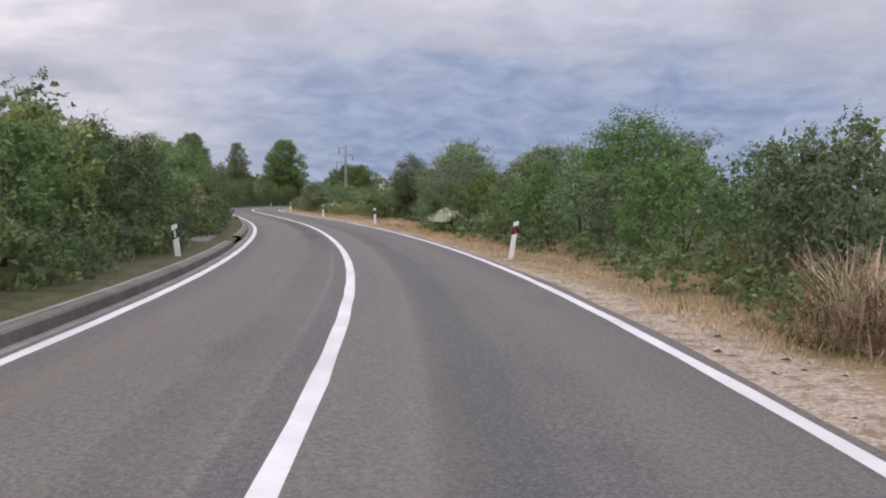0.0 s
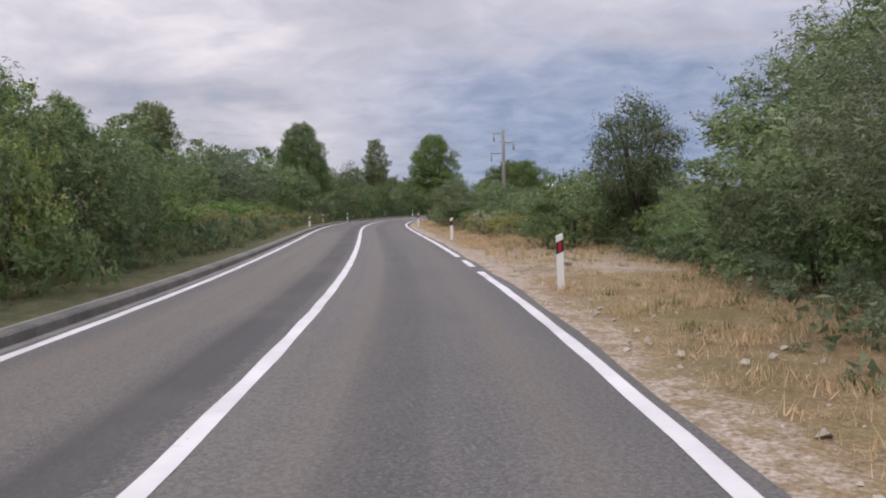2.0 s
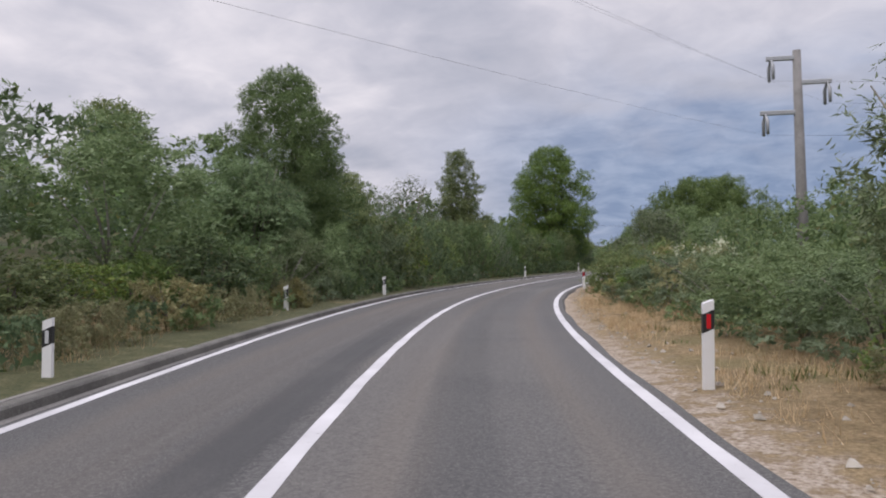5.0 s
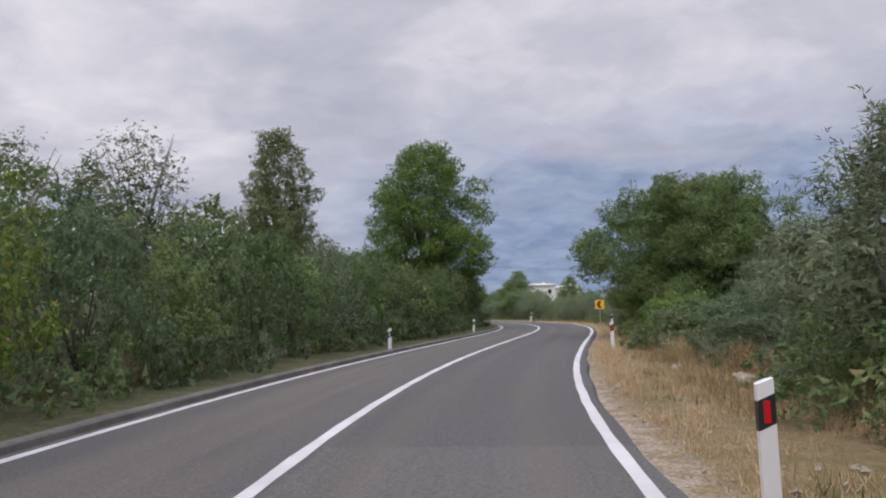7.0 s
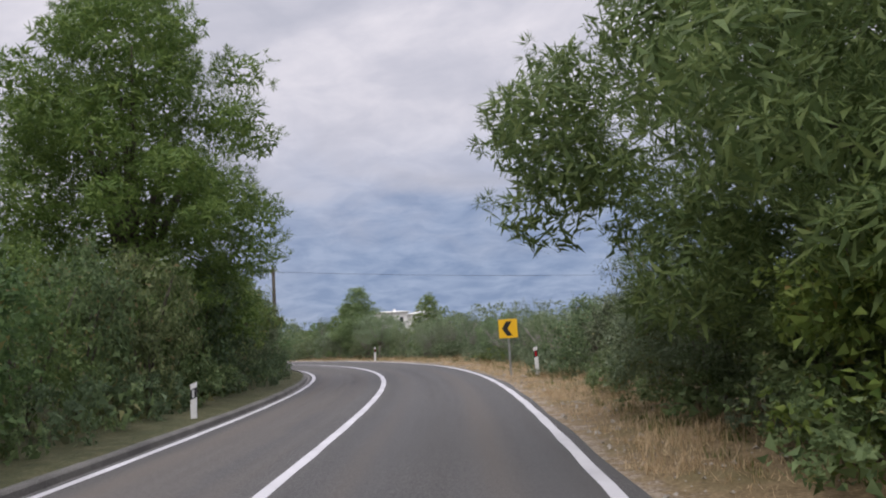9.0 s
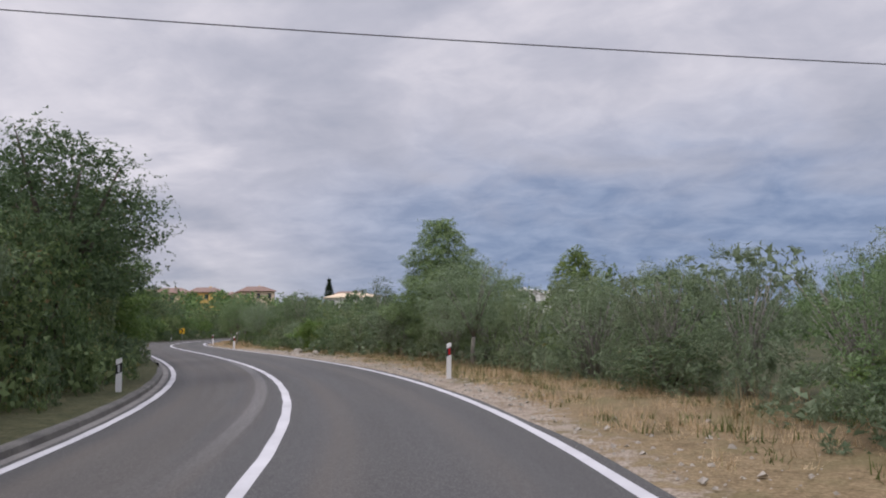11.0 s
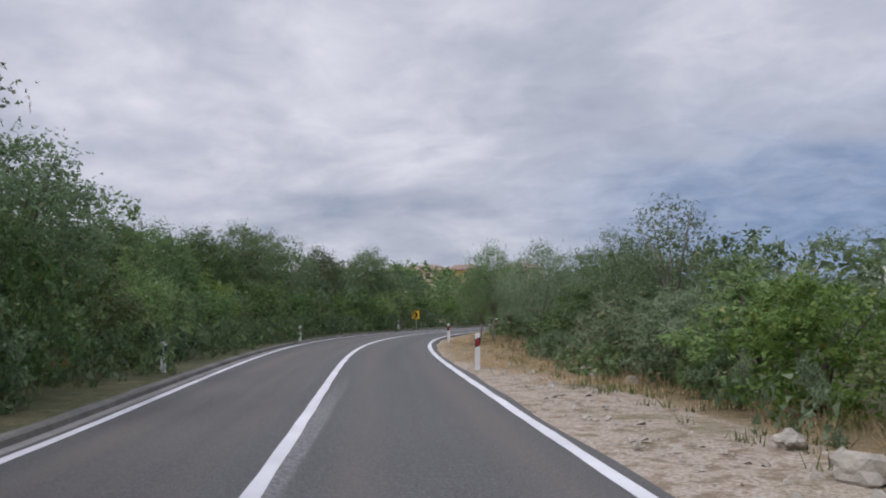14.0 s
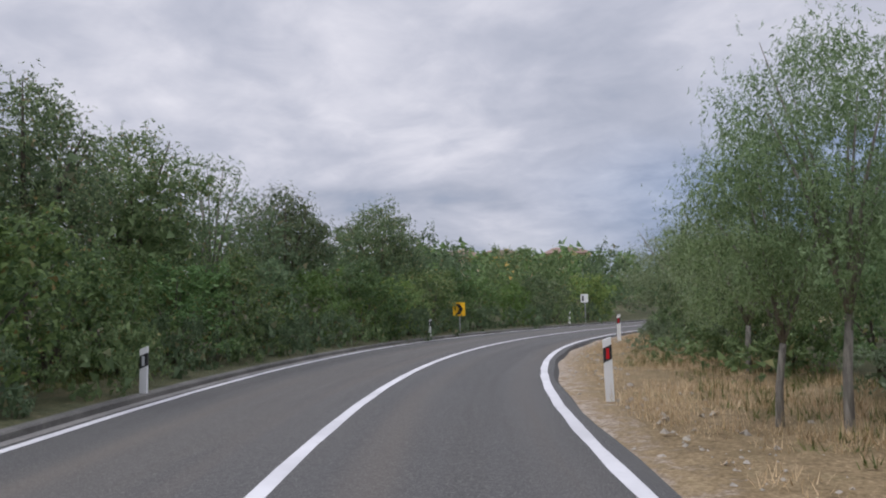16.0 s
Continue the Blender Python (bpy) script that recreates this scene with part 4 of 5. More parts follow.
OAK_L = "dense dark green evergreen oak shrub"
for sd in (1, 2, 3, 4):
    make_shrub("oak", sd, 3.2, 3.0, LEAF_OAK, 0.080, 0.58, 4, 1350, OAK_L, 11, sprout=0.35)
for sd in (11, 12, 13):
    make_shrub("bright", sd, 3.0, 2.6, LEAF_BRIGHT, 0.080, 0.58, 4, 1350, "leafy bright green shrub on the roadside", 10, sprout=0.4)
for sd in (21, 22, 23):
    make_shrub("olive", sd, 3.4, 3.2, LEAF_OLIVE, 0.105, 0.25, 5, 1200, "feathery grey-green wild olive shrub", 10, sprout=1.8, twig=OLIVE_BARK, dense=0.76, inner=0.12, inner_slim=0.34)
    make_shrub("wispy", sd + 300, 3.4, 3.2, LEAF_OLIVE, 0.085, 0.20, 6, 900, "airy wild olive bush with bare branches showing", 9, sprout=3.2, twig=OLIVE_BARK, dense=0.72, inner=0.12, cover=0.14, inner_slim=0.3, branches=22)
for sd in (31, 32):
    make_shrub("dry", sd, 2.2, 1.3, LEAF_DRY, 0.085, 0.25, 4, 650, "low half-dry yellowish brown shrub", 8, sprout=0.8)
for sd in (5, 6, 7):
    make_shrub("oak_tall", sd, 3.6, 5.6, LEAF_OAK, 0.095, 0.58, 4, 2300, "tall dense dark green evergreen oak shrub", 18, sprout=0.3)
    make_shrub("bright_tall", sd + 10, 3.6, 5.2, LEAF_BRIGHT, 0.095, 0.58, 4, 2300, "tall leafy green shrub on the roadside", 17, sprout=0.3)
    make_shrub("olive_tall", sd + 20, 3.6, 5.2, LEAF_OLIVE, 0.115, 0.24, 5, 1800, "tall feathery grey-green wild olive shrub", 17, sprout=1.0, twig=OLIVE_BARK, dense=0.76)
for sd in (24, 25, 26):
    make_shrub("olive_far", sd, 4.4, 5.0, LEAF_OLIVE, 0.13, 0.26, 4, 420, "feathery grey-green wild olive shrub", 8, sprout=0.4, twig=OLIVE_BARK, inner=0.26, cover=0.14)
    make_shrub("oak_far", sd + 10, 4.2, 5.0, LEAF_OAK, 0.12, 0.60, 3, 420, OAK_L, 8, sprout=0.2, inner=0.26, cover=0.14)
    make_shrub("bright_far", sd + 20, 4.2, 4.8, LEAF_BRIGHT, 0.12, 0.60, 3, 420, "leafy bright green shrub", 8, sprout=0.2, inner=0.26, cover=0.14)
    make_shrub("olive_deep", sd + 200, 4.4, 5.0, LEAF_OLIVE, 0.20, 0.30, 3, 220, "wild olive shrub", 4, twig=OLIVE_BARK, dense=0.9, inner=0.30, cover=0.12)
    make_shrub("oak_deep", sd + 210, 4.2, 5.0, LEAF_OAK, 0.18, 0.60, 3, 210, OAK_L, 4, dense=0.9, inner=0.30, cover=0.12)
    make_shrub("bright_deep", sd + 220, 4.2, 4.8, LEAF_BRIGHT, 0.18, 0.60, 3, 210, "bright green shrub", 4, dense=0.9, inner=0.30, cover=0.12)
    make_shrub("olive_low", sd + 100, 1.6, 1.0, LEAF_OLIVE, 0.082, 0.26, 3, 230, "low grey-green shrub on the verge", 3, sprout=0.3, twig=OLIVE_BARK, dense=0.66, inner=0.15, cover=0.14)
    make_shrub("oak_low", sd + 110, 1.6, 1.0, LEAF_OAK, 0.064, 0.60, 3, 240, "low dark green shrub on the verge", 3, sprout=0.2, dense=0.66, inner=0.15, cover=0.14)
    make_shrub("bright_low", sd + 120, 1.6, 1.0, LEAF_BRIGHT, 0.064, 0.60, 3, 240, "low bright green shrub on the verge", 3, sprout=0.2, dense=0.66, inner=0.15, cover=0.14)
make_shrub("bramble", 41, 4.2, 2.0, LEAF_BRAMBLE, 0.066, 0.6, 5, 2600, "sprawling mound of green and rusty brambles", 14, sprout=0.2, name="bramble")
make_shrub("flower", 51, 3.0, 1.5, LEAF_BRIGHT, 0.085, 0.55, 3, 1400, "green climber covered with creamy white seed heads", 9, name="clematis_bush", flower=4200)
for sd in (61, 62):
    make_tree("olive_tree", sd, "olive_tree", "grey-green olive tree with a forked grey trunk", 5.2, 5.0, 1.4, 0.085, LEAF_OLIVE, OLIVE_BARK, 0.086, 0.25, 5, 3400, ROUND, 7, 0.1, 0.9, 0, 0.17, 900, dense=0.66, inner_cover=0.20)
for sd in (71, 72):
    make_tree("oak_tree", sd, "oak_tree", "dark evergreen oak tree with a round dense crown", 6.0, 5.2, 1.4, 0.16, LEAF_OAK, BARK, 0.090, 0.56, 4, 3900, ROUND, 7, 0, 0.9, 0, 0.28, 300)
make_tree("thin_tree", 75, "young_tree", "slim young tree with sparse dark leaves", 5.5, 3.2, 1.6, 0.07, LEAF_OAK, OLIVE_BARK, 0.075, 0.5, 4, 2400, ROUND, 9, 0, 0.9, 60, 0.2, 350, dense=0)
make_tree("pine_spire", 81, "pine_tree", "tall pointed green pine tree", 10.0, 6.5, 2.2, 0.17, LEAF_PINE, BARK, 0.20, 0.022, 13, 2900, SPIRE, 9, inner=160, needles=True)
make_tree("pine_tower", 82, "pine_tree", "large full green pine tree with layered boughs", 12.5, 9.0, 2.0, 0.26, LEAF_PINE, BARK, 0.21, 0.023, 13, 5000, TOWER, 12, inner=220, needles=True)
make_tree("pine_dome", 83, "pine_tree", "broad round-headed green pine tree", 8.5, 11.0, 1.6, 0.24, LEAF_PINE, BARK, 0.20, 0.022, 13, 5600, DOME, 12, inner=320, needles=True)
make_tree("pine_far", 84, "pine_tree", "distant green pine tree above the scrub", 9.0, 6.0, 2.0, 0.16, LEAF_PINE, BARK, 0.34, 0.06, 9, 400, SPIRE, 7, inner=60, needles=True, inner_size=0.45)
make_tree("pine_far", 85, "pine_tree", "distant green pine tree above the scrub", 9.0, 7.0, 2.0, 0.16, LEAF_PINE, BARK, 0.34, 0.06, 9, 440, DOME, 7, inner=60, needles=True, inner_size=0.45)

ALL_PLANTS = random.Random(77)
THICKET = []
PLANTED = set()


def plant(kind, s, lat, top, width=None, seed=None, label=None, joined=False):
    """A copy of one of the kinds, with its top at z = top and its crown about width wide."""
    protos = PROTOS[kind]
    root, h, w = protos[(ALL_PLANTS.randrange(len(protos)) if seed is None else seed) % len(protos)]
    x, y, z, a = ground_at(s, lat)
    tall = max(top - z, 0.3)
    k = (width / w) if width else (tall / h) * ALL_PLANTS.uniform(0.9, 1.15)
    m = Matrix.LocRotScale((x, y, z - 0.03), Euler((0, 0, ALL_PLANTS.uniform(0, 6.28))), (k, k * ALL_PLANTS.uniform(0.9, 1.1), tall / h))
    if joined:
        THICKET.append((root, m))
        return None
    if root.name in PLANTED:
        ob = copy_thing(root, m)
    else:
        PLANTED.add(root.name)
        ob = root
        ob.matrix_basis = m
    ob.scale = m.to_scale()
    if label:
        ob["label"] = label
    return ob


# single trees: kind, s, lat, top, width
PINES = (
    ("pine_tower", 111.2, -8.6, 9.6, 6.6), ("pine_spire", 120.2, -9.7, 6.3, 4.2), ("pine_spire", 144.9, -12.6, 10.9, 5.8), ("pine_tower", 157.8, -7.2, 12.4, 10.4), ("pine_dome", 144.4, 8.0, 7.2, 9.6),
    ("pine_spire", 196.9, 8.3, 5.7, 4.8), ("pine_spire", 197.8, -5.4, 6.6, 4.4), ("pine_spire", 130.7, -18.8, 10.0, 5.6), ("pine_far", 204.8, 20.5, 5.4, 5.2), ("pine_far", 134.8, -42.4, 16.7, 8),
    ("pine_far", 125.4, -46, 15.4, 7), ("pine_far", 116, -38, 14.3, 7.5), ("pine_far", 107, -39, 14.1, 7), ("pine_far", 59, -30.8, 11.6, 6), ("pine_far", 78.8, -35.7, 13, 8), ("pine_far", 214.4, 17.1, 5.4, 5),
)
for row in PINES:
    plant(*row)
OAKS = (
    ("oak_tree", 226.5, -7.4, 4.6, 3.6), ("oak_tree", 231.0, -7.6, 4.8, 3.8), ("oak_tree", 235.5, -7.4, 5.2, 3.8), ("oak_tree", 240.5, -7.4, 5.9, 4.0), ("oak_tree", 244.5, -7.8, 6.0, 3.8), ("thin_tree", 248.5, -8.0, 6.2, 3.6), ("oak_tree", 253.0, -8.4, 6.0, 4.2), ("oak_tree", 261.0, -9.5, 6.6, 4.6),
    ("oak_tree", 186.6, -5.2, 6.2, 5.4), ("oak_tree", 190.5, -7.0, 6.0, 4.6), ("oak_tree", 206.2, -6.2, 7.3, 5), ("oak_tree", 212.4, -6.0, 6.0, 4.4), ("oak_tree", 217.9, -6.2, 5.0, 4.0), ("oak_tree", 32, 9.8, 4.3, 4.4),
    ("oak_tree", 58.9, 8.4, 4.5, 3.2), ("oak_tree", 180, -8.5, 6.2, 5.0), ("oak_tree", 53.4, -8.2, 4.9, 4), ("thin_tree", 219.1, 7.6, 3.8, 2.8), ("oak_tree", 106.4, -7.6, 5, 3.8),
    ("thin_tree", 201.1, 7.0, 3.6, 1.7), ("thin_tree", 128.4, -9.7, 6.9, 4.2), ("thin_tree", 124.5, -10.6, 5.9, 4), ("thin_tree", 157.4, 8.1, 4.3, 3),
)
for row in OAKS:
    plant(*row)
OLIVES = (
    ("olive_tree", 43.8, 6.9, 3.6, 4.4), ("olive_tall", 47.6, 8.3, 4.3, 4.6), ("olive_tall", 51.6, 9.7, 4.8, 4.6), ("olive_tall", 40.4, 9.8, 3.8, 4.4), ("olive_tall", 116.8, 6.6, 3.5, 3.2),
    ("olive_tall", 119.3, 7.8, 3.7, 3.6), ("olive_tree", 126.6, 9.2, 3.2, 3.8), ("olive_tree", 130.3, 9.4, 3.2, 4.0), ("olive_tree", 234.4, 5.3, 4.2, 2.7), ("olive_tree", 234.9, 4.8, 3.2, 2.2),
    ("olive_tree", 225.2, 6.0, 3.4, 3.0), ("olive_tree", 223.4, 7.8, 3.5, 3.6), ("olive_tree", 190.6, 6.8, 3.7, 3.8), ("olive_tree", 240.8, 6.2, 3.2, 3.0), ("olive_tree", 250.6, 6.0, 3.6, 3.6),
    ("olive_tall", 87.0, 6.0, 3.2, 3.6), ("olive_tall", 84.7, -9.0, 5.2, 4.8), ("olive_tall", 92.4, -8.7, 5.6, 5.2), ("olive_tall", 99.2, -8.4, 5.6, 5.2), ("olive_tall", 230.4, 9.3, 2.6, 3), ("olive_tall", 105.8, -7.6, 5.2, 4.8),
)
for row in OLIVES:
    plant(*row)
SPECIAL = (
    ("oak", 60.4, 9, 2.1, 3.2), ("bright", 58.3, 9.5, 1.8, 2.8), ("bright", 141, 6.7, 2.4, 3.2), ("bright", 144.2, 6.5, 2.1, 3), ("olive", 147.8, 6, 3, 3), ("bright", 138.6, 7.1, 2.3, 3),
    ("dry", 36.2, -5.1, 2.2, 2.8), ("dry", 38.8, -5.2, 2, 2.4), ("dry", 33.6, -4.9, 1.5, 2.2), ("oak", 63.8, 7, 1.3, 2.6), ("oak", 66.4, 7.5, 1.1, 2.4), ("bramble", 111.8, 6, 1.8, 4.4),
    ("bramble", 107.4, 6.7, 1.8, 4), ("dry", 104.1, 5.2, 0.7, 1.8), ("dry", 106.9, 4.9, 0.6, 1.6), ("dry", 19, 6.0, 0.8, 1.6), ("wispy", 177.2, 9.0, 2.4, 3.2), ("wispy", 182.8, 8.8, 2.6, 3.4), ("wispy", 173.6, 9.6, 2.3, 3.2), ("wispy", 186.4, 8.6, 2.6, 3.2), ("oak", 180.3, 7.2, 1.05, 2.4), ("bright", 176.6, 8.6, 0.9, 2.2), ("oak", 174.6, 7.0, 0.8, 1.7), ("bright", 172.2, 6.6, 0.7, 1.8),
    ("bramble", 132.6, 6.6, 1.15, 3.6), ("bramble", 129.0, 8.0, 1.3, 3.4), ("bramble", 103.2, 6.9, 1.5, 3.6), ("flower", 102.6, 7.2, 1.75, 2.6), ("flower", 105.0, 7.4, 1.6, 2.2), ("dry", 80.8, 6.3, 0.6, 2.2),
    ("dry", 74.9, 6.5, 0.7, 2.4), ("dry", 87.7, -5, 1.1, 2.2), ("dry", 82.2, -5.5, 1.6, 2.4), ("dry", 95.3, -4.9, 1.2, 2.2), ("dry", 130.9, -5.6, 1.3, 1.8), ("dry", 101.6, -4.5, 1, 2),
    ("flower", 38.7, 5.3, 1.05, 2.6), ("flower", 37.6, 6.7, 1.0, 2.2), ("flower", 77.0, 6.4, 1.15, 1.7), ("flower", 106.4, 6.8, 1.7, 2.6), ("flower", 113.2, 5.7, 1.25, 1.9),
    ("bright", 60.4, 6.9, 2.0, 3.4), ("dry", 70.5, 6.4, 0.9, 2.2), ("dry", 73.4, 6.0, 0.8, 2.0), ("dry", 66.5, 7.6, 1.0, 2.4), ("dry", 78.6, 7.6, 1.1, 2.4), ("dry", 83.0, 6.9, 1.0, 2.2),
    ("dry", 65.0, -5.2, 1.3, 2.4), ("dry", 68.0, -5.4, 1.2, 2.2), ("dry", 72.5, -5.3, 1.3, 2.4), ("dry", 77.0, -5.6, 1.3, 2.4),
)
for row in SPECIAL:
    plant(*row)

# rows of shrubs: tops along s, by side and depth
LEFT_FRONT = ((-30, 12, 24, 34, 46, 56, 60, 64, 70, 96, 101, 105.6, 115.8, 128, 142.3, 150.5, 158.9, 179.5, 196, 204, 222, 240, 290), (2.8, 2.9, 3.0, 3.4, 3.6, 3.5, 3.1, 2.2, 1.8, 1.9, 2.4, 2.9, 3.6, 3.9, 3.5, 3.9, 4, 4, 4.2, 3.2, 2.9, 2.9, 3.2))
LEFT_BACK = ((-30, 20, 46, 58, 62, 80, 98, 117.8, 130, 144.3, 164.2, 187.1, 196, 212, 232, 262, 300), (4.8, 4.9, 5.0, 4.9, 4.4, 4.4, 4.6, 4.9, 5.2, 4.5, 5.4, 6, 5.4, 5.6, 5.2, 5.4, 5.2))
LEFT_THIRD = ((-31.6, 39.2, 61.6, 77.8, 90, 107.6, 148.4, 202.4, 289.8), (5.2, 5.4, 6, 6.6, 7.8, 8, 7.2, 6.8, 5.8))
RIGHT_FRONT = ((-31.6, 16.4, 24.6, 35, 43.3, 51.4, 59, 63, 66, 84, 88, 93, 96, 108, 115, 126, 131, 137, 143.3, 158.9, 165, 172, 178, 190, 202, 214, 224, 235, 249.1, 289.8), (2.4, 2.2, 2.5, 2.6, 2.4, 1.8, 2, 1.4, 1, 1, 1.6, 1.8, 1.6, 1.7, 1.9, 1.7, 1.6, 2, 2.5, 2.4, 2.1, 2.2, 2.5, 2.6, 2.2, 1.9, 2.1, 2.4, 3.2, 4.2))
RIGHT_EDGE = ((-31.6, 12.4, 24.6, 43.3, 51.4, 61.6, 69.7, 79.8, 94.8, 102.5, 112.7, 121.9, 128, 131, 136, 143.3, 153.7, 164, 171, 176, 188, 194, 202.4, 214, 221, 232.8, 249.1, 289.8), (5.85, 5.95, 5.85, 6.15, 7.9, 8.9, 7.1, 6.7, 5.9, 5.7, 5.9, 7, 6.9, 6.2, 5.9, 5.9, 6.1, 6.3, 6.9, 7.5, 7.6, 6.8, 6, 6.1, 6.2, 7.5, 5.9, 5.7))
RIGHT_BACK = ((-31.6, 16.4, 26.7, 33, 44.3, 59, 64, 84, 92, 102.5, 117.8, 133.1, 148.4, 164.2, 182, 197.3, 207.5, 217.6, 227.7, 243.7, 289.8), (3, 3, 3.6, 3.8, 4.2, 3.4, 2.3, 2.3, 3.2, 3.4, 3.4, 3.8, 4, 3.2, 3.4, 3.3, 3, 3.1, 3.6, 4.4, 5.2))
RIGHT_THIRD = ((-31.6, 33, 60, 88, 117.8, 148.4, 175.7, 202.4, 232.8, 289.8), (4, 4.8, 3.2, 3.4, 4.8, 5, 3.4, 4, 4.4, 6))


def shrub_kind(s, side):
    """What grows where: olives on open stretches, oaks in the denser ones."""
    r = ALL_PLANTS.random()
    if (side > 0 and 63 < s < 88 and r < 0.6) or (side < 0 and 62 < s < 104 and r < 0.35):
        return "dry"
    if side < 0 and 136 < s < 157:
        return "bright" if r < 0.5 else "oak"
    if side > 0 and 207 < s < 228:
        return "olive" if r < 0.18 else "bright" if r < 0.62 else "oak"
    if side > 0 and (36 < s < 54 or 195 < s < 208):
        return "olive" if r < 0.62 else "bright" if r < 0.85 else "oak"
    if side > 0 and 96 < s < 115:
        return "bright" if r < 0.55 else "dry" if r < 0.8 else "olive"
    if side > 0 and 163 < s < 194:
        return "wispy" if r < 0.85 else "olive"
    if side > 0 and 136 < s < 150:
        return "bright" if r < 0.8 else "olive"
    if side < 0 and s > 205:
        return "oak" if r < 0.60 else "bright"
    if side < 0:
        olive = float(np.interp(s, (0, 66, 84, 110, 130, 200, 285), (0.04, 0.08, 0.34, 0.16, 0.12, 0.10, 0.12)))
        return "olive" if r < olive else ("bright" if r < olive + (0.26 if s < 60 else 0.33) else "oak")
    olive = float(np.interp(s, (0, 25, 45, 70, 100, 140, 165, 195, 215, 285), (0.15, 0.25, 0.6, 0.25, 0.5, 0.4, 0.85, 0.6, 0.35, 0.6)))
    return "olive" if r < olive else ("bright" if r < olive + (1 - olive) * 0.45 else "oak")


def row_of(side, tops, lat_of, start, end, step, spread, wide, joined=False, size="_far"):
    s = start
    while s < end:
        top = float(np.interp(s, *tops)) * ALL_PLANTS.uniform(0.86, 1.05)
        lat = lat_of(s) + ALL_PLANTS.uniform(-spread, spread)
        if not (side > 0 and 146 < s < 155 and 7.5 < lat < 12):
            kind = shrub_kind(s, side)
            if kind == "wispy" and (joined or top > 4.0):
                kind = "olive"
            if kind == "dry" and top > 1.7:
                kind = "bright"
            plant(kind + ("" if kind == "dry" else size if joined else "_tall" if top > 4.0 else ""), s, lat, top, max(wide * ALL_PLANTS.uniform(0.85, 1.2), top * 0.72), joined=joined)
        s += step * ALL_PLANTS.uniform(0.8, 1.2)


row_of(-1, LEFT_FRONT, lambda s: -float(np.interp(s, (0, 58, 64, 98, 108, 190, 220, 226, 285), (5.8, 5.8, 6.9, 6.9, 5.5, 5.3, 5.3, 5.6, 5.9))), 8, 275, 2.35, 0.35, 3.0)
row_of(1, RIGHT_FRONT, lambda s: float(np.interp(s, *RIGHT_EDGE)) + 0.6, 12, 268, 2.3, 0.4, 2.7)
row_of(-1, LEFT_BACK, lambda s: -float(np.interp(s, (190, 205), (9.8, 8.2))), 12, 300, 3.0, 1.0, 3.9, True)
row_of(1, RIGHT_BACK, lambda s: 11.0, 14, 275, 3.0, 1.2, 3.6, True)
row_of(-1, LEFT_THIRD, lambda s: -15.5, 20, 320, 4.8, 2.2, 5.0, True, "_deep")
row_of(1, RIGHT_THIRD, lambda s: 17.5, 20, 262, 4.8, 2.6, 4.8, True, "_deep")

# low growth along both edges, thinning to the verge
UNDER_L = ((-1.6, 59.5, 79.8, 98.4, 107.6, 202.4, 289.8), (1.1, 1.2, 1, 0.9, 1.1, 1.3, 1.3))
UNDER_R = ((-1.6, 39.2, 59.5, 98.4, 138.2, 202.4, 289.8), (0.8, 0.7, 0.5, 0.6, 0.8, 0.8, 0.9))
row_of(-1, UNDER_L, lambda s: -float(np.interp(s, (0, 78, 86, 98, 106, 190, 222, 285), (4.55, 4.5, 4.7, 4.7, 4.35, 4.3, 4.3, 4.5))), 6, 275, 1.5, 0.30, 1.5, True, "_low")
row_of(1, UNDER_R, lambda s: float(np.interp(s, *RIGHT_EDGE)) - 0.5, 12, 265, 1.7, 0.5, 1.4, True, "_low")


def join_thicket():
    """The deeper rows, which nobody could count, as one mesh."""
    mats = [LEAF_OAK, LEAF_BRIGHT, LEAF_OLIVE, LEAF_DRY]
    vs, fs, ms, base = [], [], [], 0
    cache = {}
    for root, m in THICKET:
        for o in root.children:
            if o.name.startswith("trunk"):
                continue
            if o.data.name not in cache:
                me = o.data
                co = np.empty(3 * len(me.vertices), dtype=np.float32)
                me.vertices.foreach_get("co", co)
                cache[o.data.name] = (co.reshape(-1, 3), [tuple(p.vertices) for p in me.polygons], mats.index(me.materials[0]))
            co, polys, mi = cache[o.data.name]
            mm = np.array(m)
            vs.append(co @ mm[:3, :3].T + mm[:3, 3])
            fs += [tuple(i + base for i in p) for p in polys]
            ms += [mi] * len(polys)
            base += len(co)
    me = bpy.data.meshes.new("thicket")
    me.from_pydata(np.concatenate(vs).tolist(), [], fs)
    for mt in mats:
        me.materials.append(mt)
    me.polygons.foreach_set("material_index", ms)
    tagged(new("thicket", me), "dense green thicket of shrubs behind the roadside row", "thicket", kind="stuff")


join_thicket()

# patterns that only went into the thicket
for protos in PROTOS.values():
    for root, h, w in protos:
        if root.name not in PLANTED:
            for o in list(root.children):
                bpy.data.objects.remove(o)
            bpy.data.objects.remove(root)


